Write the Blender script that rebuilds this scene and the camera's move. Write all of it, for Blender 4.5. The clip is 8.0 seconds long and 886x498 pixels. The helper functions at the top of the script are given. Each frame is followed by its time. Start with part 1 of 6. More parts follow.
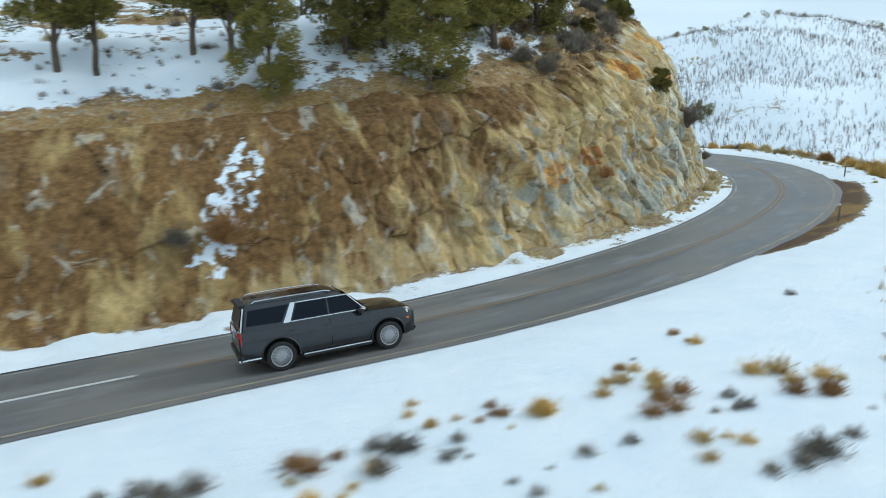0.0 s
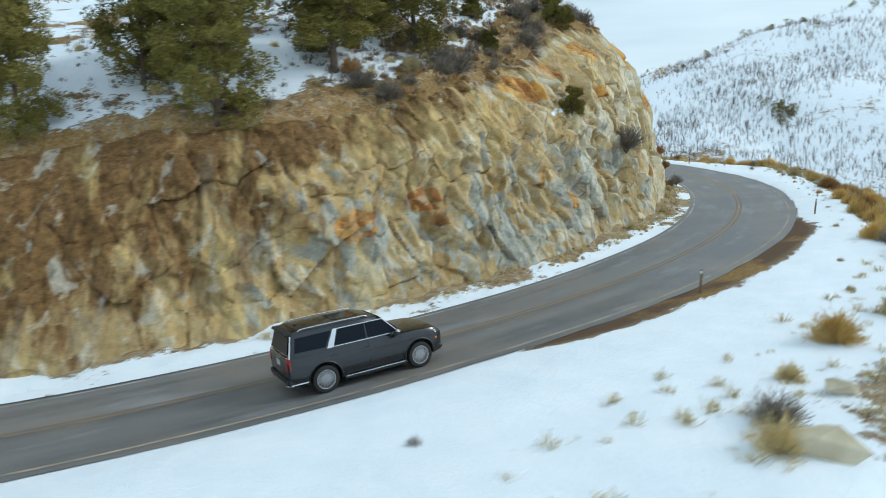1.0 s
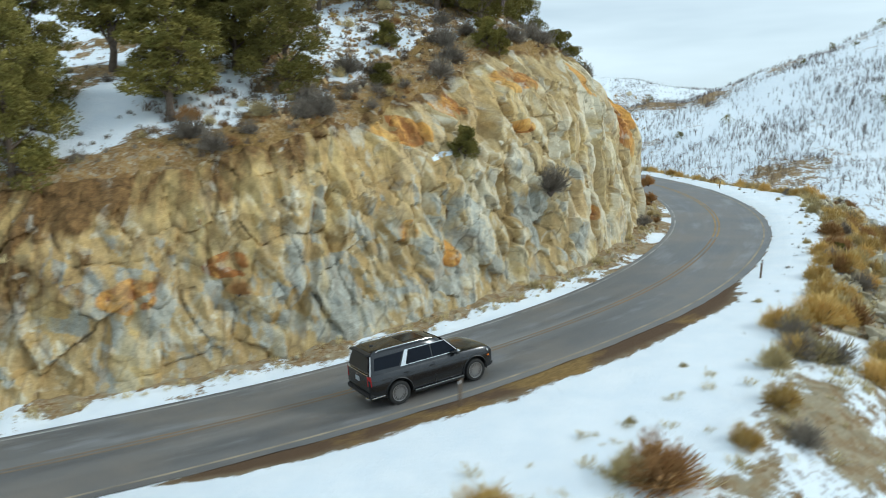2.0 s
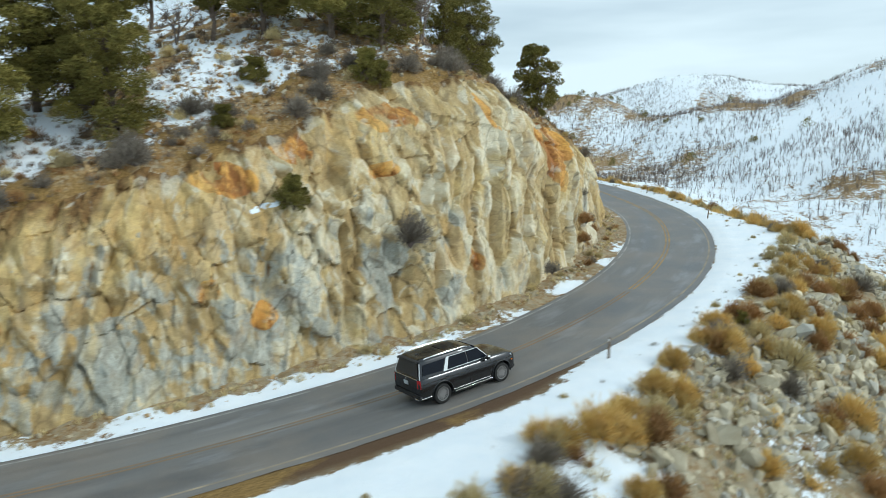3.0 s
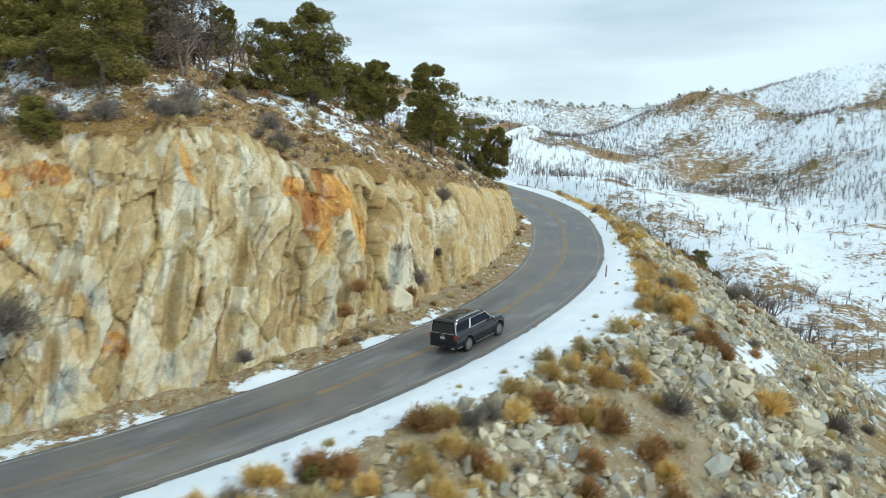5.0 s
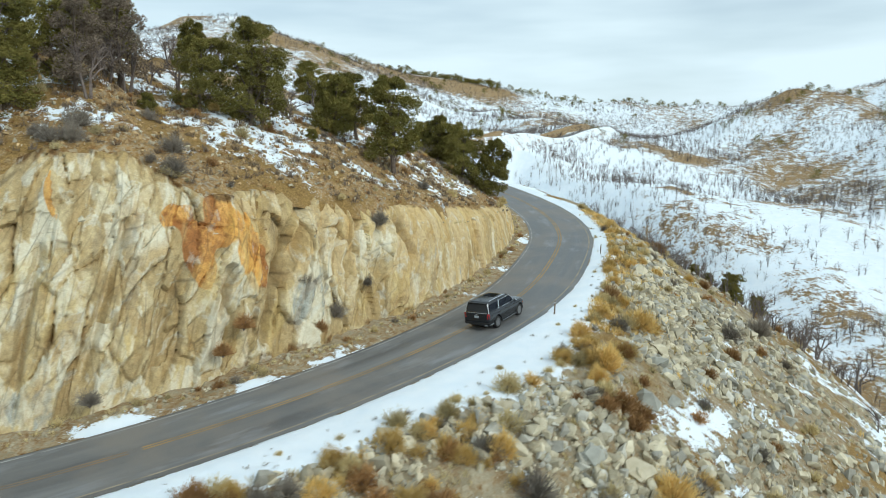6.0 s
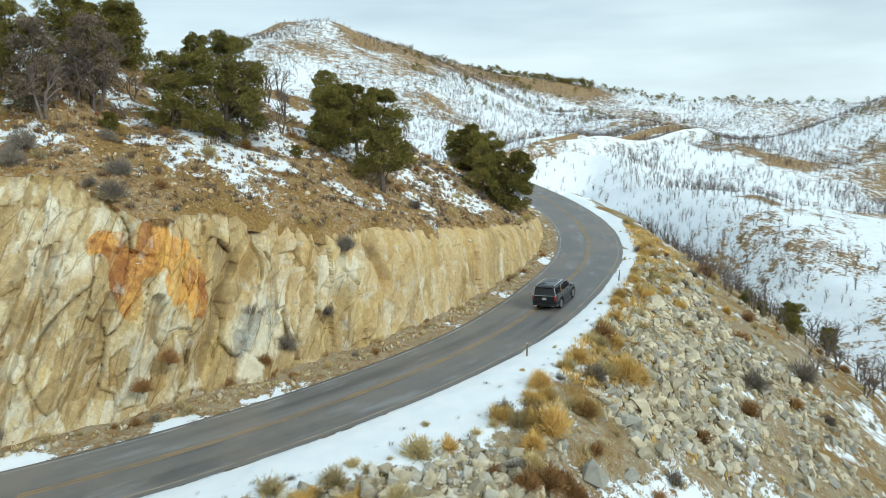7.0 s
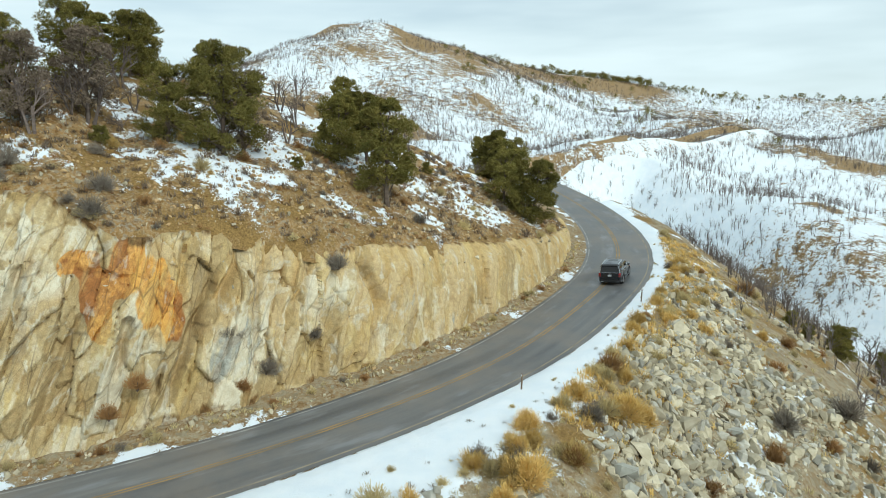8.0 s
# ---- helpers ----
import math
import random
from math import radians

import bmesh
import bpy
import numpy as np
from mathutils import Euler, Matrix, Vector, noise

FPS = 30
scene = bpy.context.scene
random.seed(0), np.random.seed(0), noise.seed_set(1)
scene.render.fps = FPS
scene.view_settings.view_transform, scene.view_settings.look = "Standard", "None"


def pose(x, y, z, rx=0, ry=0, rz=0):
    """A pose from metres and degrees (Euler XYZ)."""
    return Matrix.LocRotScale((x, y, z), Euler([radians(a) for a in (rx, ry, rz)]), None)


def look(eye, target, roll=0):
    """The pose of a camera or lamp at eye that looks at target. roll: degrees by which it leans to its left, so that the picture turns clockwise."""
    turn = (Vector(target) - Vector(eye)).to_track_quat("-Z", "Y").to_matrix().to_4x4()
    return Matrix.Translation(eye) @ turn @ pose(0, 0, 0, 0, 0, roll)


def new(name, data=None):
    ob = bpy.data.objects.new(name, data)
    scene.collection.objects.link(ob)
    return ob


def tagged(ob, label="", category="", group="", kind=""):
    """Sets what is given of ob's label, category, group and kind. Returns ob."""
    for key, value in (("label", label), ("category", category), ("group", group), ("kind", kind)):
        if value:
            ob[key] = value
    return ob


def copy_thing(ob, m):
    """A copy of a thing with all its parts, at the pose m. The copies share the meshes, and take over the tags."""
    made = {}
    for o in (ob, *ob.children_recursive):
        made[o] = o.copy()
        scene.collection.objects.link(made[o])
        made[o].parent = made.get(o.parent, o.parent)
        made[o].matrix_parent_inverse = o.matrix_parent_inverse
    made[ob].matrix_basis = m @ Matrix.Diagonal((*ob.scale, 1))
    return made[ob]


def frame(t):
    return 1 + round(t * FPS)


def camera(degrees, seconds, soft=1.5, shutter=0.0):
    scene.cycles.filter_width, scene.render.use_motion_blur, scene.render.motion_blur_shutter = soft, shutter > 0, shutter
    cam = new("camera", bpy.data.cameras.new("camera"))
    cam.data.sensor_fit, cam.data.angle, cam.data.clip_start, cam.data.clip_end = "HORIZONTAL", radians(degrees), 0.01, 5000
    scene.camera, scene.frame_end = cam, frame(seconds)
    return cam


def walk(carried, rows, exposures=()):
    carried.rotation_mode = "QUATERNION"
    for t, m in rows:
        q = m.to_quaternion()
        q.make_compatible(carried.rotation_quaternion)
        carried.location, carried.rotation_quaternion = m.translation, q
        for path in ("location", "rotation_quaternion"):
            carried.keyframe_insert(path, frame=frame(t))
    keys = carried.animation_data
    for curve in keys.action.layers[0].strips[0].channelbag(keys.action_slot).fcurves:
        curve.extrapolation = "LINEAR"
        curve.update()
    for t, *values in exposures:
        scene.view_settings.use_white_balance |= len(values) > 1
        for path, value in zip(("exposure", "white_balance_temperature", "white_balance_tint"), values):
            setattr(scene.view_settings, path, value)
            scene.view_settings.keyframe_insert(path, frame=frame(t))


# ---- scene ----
cam = camera(68.6, 8.0, soft=0.8, shutter=0.42)
METRES, EYE, TILT, LEAN, TURN = 96.0, 5.88, -8.4, 0.2, 0.0
ROWS = [
    (0.0, 0.0, 0.0, 0.0, -0.0, 0.0, -0.0),
    (0.5, 0.0708, 0.0297, 0.0148, 3.88, -0.09, -0.58),
    (1.0, 0.1369, 0.0612, 0.0308, 8.17, -0.27, -1.26),
    (1.5, 0.2004, 0.0934, 0.0489, 13.41, -0.57, -2.06),
    (3.0, 0.3705, 0.2102, 0.1085, 26.22, -1.65, -4.02),
    (3.5, 0.42, 0.2579, 0.1259, 29.25, -2.05, -4.46),
    (4.0, 0.4651, 0.3094, 0.1433, 32.54, -2.45, -4.93),
    (4.5, 0.5063, 0.3632, 0.1599, 36.08, -2.84, -5.32),
    (5.0, 0.5442, 0.4176, 0.1764, 39.71, -3.26, -5.72),
    (6.5, 0.6142, 0.579, 0.2239, 52.64, -4.87, -6.79),
    (7.0, 0.6192, 0.6221, 0.2365, 56.87, -5.42, -7.06),
    (7.5, 0.6184, 0.6523, 0.2459, 59.97, -5.83, -7.24),
    (8.0, 0.6138, 0.6696, 0.2522, 61.87, -6.09, -7.3),
]
walk(cam, [(t, pose(0, 0, EYE, TILT, LEAN, TURN) @ pose(METRES * x, METRES * y, METRES * z, 90 + pitch, roll, yaw)) for t, x, y, z, yaw, pitch, roll in ROWS],
     exposures=[(0.0, -0.04, 5650, 1), (1.5, 0.0, 5800, 1), (4.0, 0.04, 5900, 0), (6.5, 0.04, 5980, 0), (8.0, 0.05, 6130, -1)])

# ---------------------------------------------------------------- daylight: thin bright overcast
SUN_EL, SUN_AZ = 36.0, 78.0          # degrees; azimuth clockwise from +y (sun over the valley)
world = bpy.data.worlds.new("winter_sky")
scene.world = world
world.use_nodes = True
wn, wl = world.node_tree.nodes, world.node_tree.links
wn.clear()
w_out = wn.new("ShaderNodeOutputWorld")
w_bg = wn.new("ShaderNodeBackground")
w_sky = wn.new("ShaderNodeTexSky")
w_sky.sky_type = "NISHITA"
w_sky.sun_disc = False
w_sky.sun_elevation, w_sky.sun_rotation = radians(SUN_EL), radians(SUN_AZ)
w_sky.air_density, w_sky.dust_density = 1.0, 2.0
w_co = wn.new("ShaderNodeTexCoord")
w_map = wn.new("ShaderNodeMapping")
w_map.inputs["Scale"].default_value = (1.2, 1.2, 7.0)
w_noise = wn.new("ShaderNodeTexNoise")
w_noise.inputs["Scale"].default_value = 1.6
w_noise.inputs["Detail"].default_value = 4.0
w_noise.inputs["Roughness"].default_value = 0.5
w_ramp = wn.new("ShaderNodeValToRGB")
w_ramp.color_ramp.elements[0].position = 0.34
w_ramp.color_ramp.elements[0].color = (0.60, 0.60, 0.60, 1)
w_ramp.color_ramp.elements[1].position = 0.60
w_ramp.color_ramp.elements[1].color = (1, 1, 1, 1)
w_mix = wn.new("ShaderNodeMixRGB")
w_mix.inputs["Color2"].default_value = (8.4, 9.2, 9.65, 1)   # cloud deck, in the sky texture's units
wl.new(w_co.outputs["Generated"], w_map.inputs["Vector"])
wl.new(w_map.outputs["Vector"], w_noise.inputs["Vector"])
wl.new(w_noise.outputs["Fac"], w_ramp.inputs["Fac"])
wl.new(w_ramp.outputs["Color"], w_mix.inputs["Fac"])
wl.new(w_sky.outputs["Color"], w_mix.inputs["Color1"])
wl.new(w_mix.outputs["Color"], w_bg.inputs["Color"])
w_bg.inputs["Strength"].default_value = 0.10
wl.new(w_bg.outputs["Background"], w_out.inputs["Surface"])

sun = new("sun", bpy.data.lights.new("sun", "SUN"))
sun.data.energy, sun.data.angle, sun.data.color = 1.5, radians(14), (1.0, 0.95, 0.87)
_el, _az = radians(SUN_EL), radians(SUN_AZ)
sun.matrix_world = look((math.sin(_az) * math.cos(_el) * 100, math.cos(_az) * math.cos(_el) * 100, math.sin(_el) * 100), (0, 0, 0))
scene.view_settings.exposure = 0.0

# ---------------------------------------------------------------- materials
class Nodes:
    """Short writing for a node material."""
    def __init__(self, name):
        self.mat = bpy.data.materials.new(name)
        self.mat.use_nodes = True
        self.t = self.mat.node_tree
        self.bsdf = self.t.nodes["Principled BSDF"]
        self.co = None

    def add(self, kind, **values):
        n = self.t.nodes.new(kind)
        for k, v in values.items():
            n.inputs[k.replace("_", " ")].default_value = v
        return n

    def link(self, a, b):
        self.t.links.new(a, b)

    def coords(self, scale=(1, 1, 1), turn=(0, 0, 0), attr=None):
        m = self.add("ShaderNodeMapping")
        m.inputs["Scale"].default_value = scale
        m.inputs["Rotation"].default_value = [radians(a) for a in turn]
        if attr:
            self.link(self.attr(attr, True), m.inputs["Vector"])
        else:
            if self.co is None:
                self.co = self.add("ShaderNodeTexCoord")
            self.link(self.co.outputs["Object"], m.inputs["Vector"])
        return m.outputs["Vector"]

    def attr(self, name, vector=False):
        a = self.t.nodes.new("ShaderNodeAttribute")
        a.attribute_name = name
        return a.outputs["Vector" if vector else "Fac"]

    def noise(self, scale, detail=4, rough=0.55, vec=None, dist=0.0):
        n = self.add("ShaderNodeTexNoise", Scale=scale, Detail=detail, Roughness=rough, Distortion=dist)
        self.link(vec if vec is not None else self.coords(), n.inputs["Vector"])
        return n.outputs["Fac"]

    def voronoi(self, scale, vec=None, feature="F1", out="Distance"):
        n = self.t.nodes.new("ShaderNodeTexVoronoi")
        n.feature = feature
        n.inputs["Scale"].default_value = scale
        self.link(vec if vec is not None else self.coords(), n.inputs["Vector"])
        return n.outputs[out]

    def ramp(self, fac, *stops):
        n = self.t.nodes.new("ShaderNodeValToRGB")
        el = n.color_ramp.elements
        while len(el) < len(stops):
            el.new(0.5)
        for e, (p, c) in zip(el, stops):
            e.position = p
            e.color = (*c, 1) if isinstance(c, tuple) else (c, c, c, 1)
        self.link(fac, n.inputs["Fac"])
        return n.outputs["Color"]

    def mix(self, fac, a, b, mode="MIX"):
        n = self.t.nodes.new("ShaderNodeMixRGB")
        n.blend_type = mode
        for v, s in ((fac, "Fac"), (a, "Color1"), (b, "Color2")):
            if isinstance(v, (int, float)):
                n.inputs[s].default_value = v if s == "Fac" else (v, v, v, 1)
            elif isinstance(v, tuple):
                n.inputs[s].default_value = (*v, 1)
            else:
                self.link(v, n.inputs[s])
        return n.outputs["Color"]

    def math(self, op, a, b=0.0):
        n = self.t.nodes.new("ShaderNodeMath")
        n.operation = op
        for k, v in enumerate((a, b)):
            if isinstance(v, (int, float)):
                n.inputs[k].default_value = v
            else:
                self.link(v, n.inputs[k])
        return n.outputs["Value"]

    def bump(self, height, strength=0.4, distance=0.05):
        n = self.add("ShaderNodeBump", Strength=strength, Distance=distance)
        self.link(height, n.inputs["Height"])
        self.link(n.outputs["Normal"], self.bsdf.inputs["Normal"])

    def done(self, color=None, rough=0.8, metal=0.0, spec=None):
        for v, s in ((color, "Base Color"), (rough, "Roughness"), (metal, "Metallic"), (spec, "Specular IOR Level")):
            if v is None:
                continue
            if isinstance(v, (int, float)):
                self.bsdf.inputs[s].default_value = v
            elif isinstance(v, tuple):
                self.bsdf.inputs[s].default_value = (*v, 1)
            else:
                self.link(v, self.bsdf.inputs[s])
        return self.mat


def rnd_mat(name, a, b, scale=8.0, rough=0.85, bump=0.0, metal=0.0, spec=0.3, vary=0.25):
    """A surface between two colours, varied by noise and from piece to piece."""
    n = Nodes(name)
    info = n.t.nodes.new("ShaderNodeObjectInfo")
    f = n.noise(scale, 5, 0.6)
    col = n.mix(n.ramp(f, (0.3, 0.0), (0.7, 1.0)), a, b)
    k = n.math("ADD", n.math("MULTIPLY", info.outputs["Random"], 2 * vary), 1 - vary)
    col = n.mix(1.0, col, k, "MULTIPLY")
    if bump:
        n.bump(n.noise(scale * 3, 4), bump, 0.05)
    return n.done(col, rough, metal, spec)


SNOW = (0.80, 0.86, 0.92)


def make_ground(name):
    """Snow, soil, dead grass and stones; the attribute snow says how much lies, grass how much grows."""
    n = Nodes(name)
    big, mid, fine = n.noise(0.35, 5, 0.6), n.noise(1.7, 5, 0.65), n.noise(9, 6, 0.7)
    soil = n.mix(n.ramp(mid, (0.35, 0.0), (0.65, 1.0)), (0.165, 0.088, 0.030), (0.39, 0.230, 0.076))
    soil = n.mix(n.ramp(fine, (0.45, 0.0), (0.75, 1.0)), soil, (0.42, 0.33, 0.21))
    stone = n.voronoi(3.2, out="Color")
    stone_f = n.ramp(n.noise(4.0, 3), (0.52, 0.0), (0.58, 1.0))
    soil = n.mix(n.math("MULTIPLY", stone_f, 0.7), soil, n.ramp(stone, (0.2, (0.22, 0.19, 0.14)), (0.8, (0.50, 0.44, 0.32))))
    cellc = n.voronoi(2.2, out="Color")
    rubble = n.mix(n.ramp(n.noise(11, 5, 0.7), (0.3, 0.0), (0.7, 1.0)), n.ramp(cellc, (0.2, (0.25, 0.22, 0.15)), (0.8, (0.48, 0.43, 0.31))), (0.25, 0.19, 0.11))
    soil = n.mix(n.ramp(n.math("ADD", n.attr("stony"), n.math("SUBTRACT", mid, 0.5)), (0.40, 0.0), (0.62, 1.0)), soil, rubble)
    soil = n.mix(n.attr("mud"), soil, n.mix(fine, (0.075, 0.045, 0.025), (0.15, 0.09, 0.05)))
    grass = n.mix(n.ramp(fine, (0.35, 0.0), (0.65, 1.0)), (0.13, 0.075, 0.025), (0.36, 0.23, 0.08))
    gm = n.ramp(n.math("ADD", n.attr("grass"), n.math("SUBTRACT", big, 0.5)), (0.42, 0.0), (0.58, 1.0))
    base = n.mix(gm, soil, grass)
    val = n.math("ADD", n.math("MULTIPLY", big, 0.5), n.math("MULTIPLY", mid, 0.5))
    val = n.math("ADD", n.math("MULTIPLY", n.math("SUBTRACT", val, 0.5), 1.5), n.math("MULTIPLY", n.math("SUBTRACT", fine, 0.5), 0.6))
    cover = n.math("ADD", n.attr("snow"), val)
    mask = n.ramp(cover, (0.485, 0.0), (0.53, 1.0))
    snow = n.mix(n.ramp(n.noise(0.8, 4), (0.3, 0.0), (0.7, 1.0)), (0.80, 0.86, 0.915), (0.88, 0.915, 0.945))
    col = n.mix(mask, base, snow)
    relief = n.math("ADD", n.math("MULTIPLY", mask, 0.8), n.math("MULTIPLY", fine, 0.6))
    relief = n.math("ADD", relief, n.math("MULTIPLY", mid, 0.7))
    n.bump(relief, 0.6, 0.16)
    return n.done(col, n.mix(mask, 0.95, 0.6), 0.0, 0.25)


def make_asphalt():
    n = Nodes("worn_wet_asphalt")
    f = n.noise(60, 3, 0.7)
    streak = n.noise(1.0, 5, 0.6, n.coords((0.045, 0.75, 1), attr="along"))
    patch = n.noise(0.22, 4, 0.6)
    col = n.mix(n.ramp(streak, (0.35, 0.0), (0.7, 1.0)), (0.135, 0.138, 0.145), (0.30, 0.29, 0.275))
    col = n.mix(n.math("MULTIPLY", n.ramp(patch, (0.45, 0.0), (0.65, 1.0)), 0.55), col, (0.32, 0.275, 0.23))
    # pale streaks: the wet road's whitish sheen put into the colour
    wet_sheen = n.ramp(n.noise(0.5, 4, 0.6, n.coords((0.35, 1.2, 1), attr="along")), (0.56, 0.0), (0.70, 1.0))
    col = n.mix(n.math("MULTIPLY", wet_sheen, 0.5), col, (0.42, 0.43, 0.45))
    col = n.mix(0.35, col, n.ramp(f, (0.3, 0.02), (0.7, 0.16)), "OVERLAY")
    n.bump(f, 0.25, 0.02)
    return n.done(col, n.ramp(streak, (0.3, 0.38), (0.7, 0.75)), 0.0, 0.4)


def make_rock():
    """Sandstone: cream and ochre blocks, iron stains, a grey-green foot, brown soil and darkened fissures where the
    attribute soil is high.
    """
    n = Nodes("fractured_sandstone")
    sh = "sh"
    big = n.noise(0.16, 4, 0.55, n.coords((1, 1.4, 1), attr=sh))
    mid = n.noise(0.55, 5, 0.6, n.coords((1.3, 0.6, 1), attr=sh))
    fine = n.noise(3.5, 6, 0.65)
    grain = n.noise(14, 5, 0.7)
    cream = n.mix(n.ramp(mid, (0.30, 0.0), (0.68, 1.0)), (0.46, 0.335, 0.155), (0.63, 0.52, 0.31))
    cream = n.mix(n.ramp(n.attr("tone"), (0.25, 0.0), (0.75, 1.0)), n.mix(1.0, cream, (0.74, 0.69, 0.61), "MULTIPLY"), cream)
    cream = n.mix(n.ramp(n.attr("tone"), (0.58, 0.0), (0.80, 0.9)), cream, (0.69, 0.625, 0.465))
    ochre = n.ramp(n.math("ADD", n.attr("ochre"), n.math("SUBTRACT", big, 0.5)), (0.50, 0.0), (0.66, 1.0))
    col = n.mix(n.math("MULTIPLY", ochre, 0.75), cream, n.mix(mid, (0.41, 0.255, 0.085), (0.58, 0.42, 0.19)))
    grey = n.ramp(n.math("ADD", n.attr("grey"), n.math("MULTIPLY", n.math("SUBTRACT", mid, 0.5), 1.4)), (0.48, 0.0), (0.66, 1.0))
    col = n.mix(n.math("MULTIPLY", grey, 0.8), col, n.mix(fine, (0.26, 0.28, 0.26), (0.44, 0.46, 0.42)))
    rust = n.ramp(n.math("ADD", n.attr("rust"), n.math("MULTIPLY", n.math("SUBTRACT", mid, 0.5), 0.9)), (0.48, 0.0), (0.60, 1.0))
    col = n.mix(n.math("MULTIPLY", rust, 0.9), col, n.mix(n.ramp(n.math("ADD", n.math("MULTIPLY", n.attr("tone"), 0.7), n.math("MULTIPLY", fine, 0.3)), (0.42, 0.0), (0.72, 1.0)), (0.31, 0.115, 0.03), (0.68, 0.35, 0.075)))
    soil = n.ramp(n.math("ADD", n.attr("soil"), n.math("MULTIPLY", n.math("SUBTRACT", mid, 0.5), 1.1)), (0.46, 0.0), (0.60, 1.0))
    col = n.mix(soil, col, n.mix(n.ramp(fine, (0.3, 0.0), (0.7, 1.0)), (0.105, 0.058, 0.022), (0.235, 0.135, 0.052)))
    blot = n.noise(0.85, 5, 0.62, n.coords((1.0, 0.8, 1.0), (0, 0, 25), attr=sh), 0.6)
    col = n.mix(n.math("MULTIPLY", n.ramp(blot, (0.56, 0.0), (0.64, 1.0)), 0.26), col, (0.34, 0.20, 0.08))
    col = n.mix(n.math("MULTIPLY", n.ramp(blot, (0.36, 1.0), (0.43, 0.0)), 0.5), col, (0.62, 0.60, 0.50))
    yel = n.noise(0.35, 4, 0.6, n.coords((1.4, 0.6, 1.0), attr=sh), 0.4)
    col = n.mix(n.math("MULTIPLY", n.ramp(yel, (0.54, 0.0), (0.64, 1.0)), 0.5), col, (0.60, 0.45, 0.19))
    shade = n.noise(0.42, 4, 0.6, n.coords((1.3, 0.5, 1.0), (0, 0, -12), attr=sh), 0.5)
    col = n.mix(n.math("MULTIPLY", n.ramp(shade, (0.60, 0.0), (0.66, 1.0)), 0.32), col, (0.27, 0.23, 0.17))
    col = n.mix(0.40, col, n.ramp(fine, (0.25, 0.22), (0.75, 0.78)), "OVERLAY")
    col = n.mix(0.30, col, n.ramp(grain, (0.25, 0.2), (0.75, 0.8)), "OVERLAY")
    crack = n.math("MINIMUM", n.voronoi(0.55, n.coords((1.5, 0.62, 0.1), attr=sh), "DISTANCE_TO_EDGE"),
                   n.math("ADD", n.voronoi(1.5, n.coords((1.3, 0.55, 0.1), attr=sh), "DISTANCE_TO_EDGE"), 0.012))
    cr = n.ramp(crack, (0.006, 0.0), (0.036, 1.0))
    crack_on = n.math("MULTIPLY", n.math("MULTIPLY", n.attr("crack"), n.ramp(n.noise(0.5, 3), (0.38, 0.1), (0.62, 1.0))), 0.62)
    col = n.mix(n.math("MULTIPLY", n.math("SUBTRACT", 1.0, cr), crack_on), col, (0.09, 0.062, 0.035))
    snow = n.ramp(n.math("ADD", n.attr("snow"), n.math("SUBTRACT", n.noise(1.6, 5, 0.65), 0.5)), (0.5, 0.0), (0.54, 1.0))
    col = n.mix(snow, col, SNOW)
    n.bump(n.math("ADD", n.math("ADD", n.math("MULTIPLY", fine, 0.6), n.math("MULTIPLY", grain, 0.25)), n.math("MULTIPLY", cr, 0.2)), 0.7, 0.10)
    return n.done(col, 0.9, 0.0, 0.2)


M_GROUND = make_ground("snowy_ground")
M_ASPHALT = make_asphalt()
M_ROCK = make_rock()


def make_paint(name, a, b, rough=0.3, metal=0.0, coat=0.0, spec=0.5, scale=6.0):
    n = Nodes(name)
    f = n.noise(scale, 4, 0.6)
    if coat:
        n.bsdf.inputs["Coat Weight"].default_value = coat
        n.bsdf.inputs["Coat Roughness"].default_value = 0.05
    return n.done(n.mix(f, a, b), n.math("ADD", n.math("MULTIPLY", f, 0.12), rough - 0.06), metal, spec)


M_PAINT = make_paint("dark_grey_metallic_paint", (0.045, 0.046, 0.050), (0.058, 0.060, 0.064), 0.24, 0.85, 0.4)
M_BLACK = make_paint("black_plastic", (0.010, 0.010, 0.011), (0.018, 0.018, 0.019), 0.5)
M_GLASS = make_paint("dark_tinted_glass", (0.004, 0.006, 0.011), (0.006, 0.009, 0.016), 0.06, 0.0, 0.0, 0.16)
M_CHROME = make_paint("bright_metal", (0.80, 0.81, 0.82), (0.70, 0.71, 0.72), 0.16, 1.0)
M_RUBBER = make_paint("tyre_rubber", (0.012, 0.012, 0.012), (0.022, 0.021, 0.020), 0.8)
M_RIM = make_paint("silver_alloy", (0.40, 0.40, 0.41), (0.50, 0.50, 0.51), 0.3, 0.8)
M_RED = make_paint("red_lamp_lens", (0.38, 0.012, 0.015), (0.30, 0.01, 0.01), 0.15, 0.0, 0.6)
M_AMBER = make_paint("amber_marker_lens", (0.75, 0.20, 0.02), (0.65, 0.16, 0.02), 0.2)
M_LAMP = make_paint("clear_lamp_lens", (0.55, 0.57, 0.58), (0.70, 0.72, 0.73), 0.12, 0.0, 0.5)
M_PLATE = make_paint("number_plate", (0.45, 0.47, 0.48), (0.38, 0.40, 0.42), 0.5)
M_YELLOW = rnd_mat("faded_yellow_line", (0.44, 0.275, 0.095), (0.20, 0.165, 0.12), 0.6, 0.8, 0.1, vary=0.0)
M_YELLOW_WORN = rnd_mat("worn_away_yellow_line", (0.29, 0.19, 0.10), (0.17, 0.148, 0.122), 0.5, 0.8, 0.1, vary=0.0)
M_MUDLINE = rnd_mat("mud_stained_edge_line", (0.40, 0.33, 0.23), (0.20, 0.18, 0.15), 0.9, 0.8, 0.1, vary=0.0)
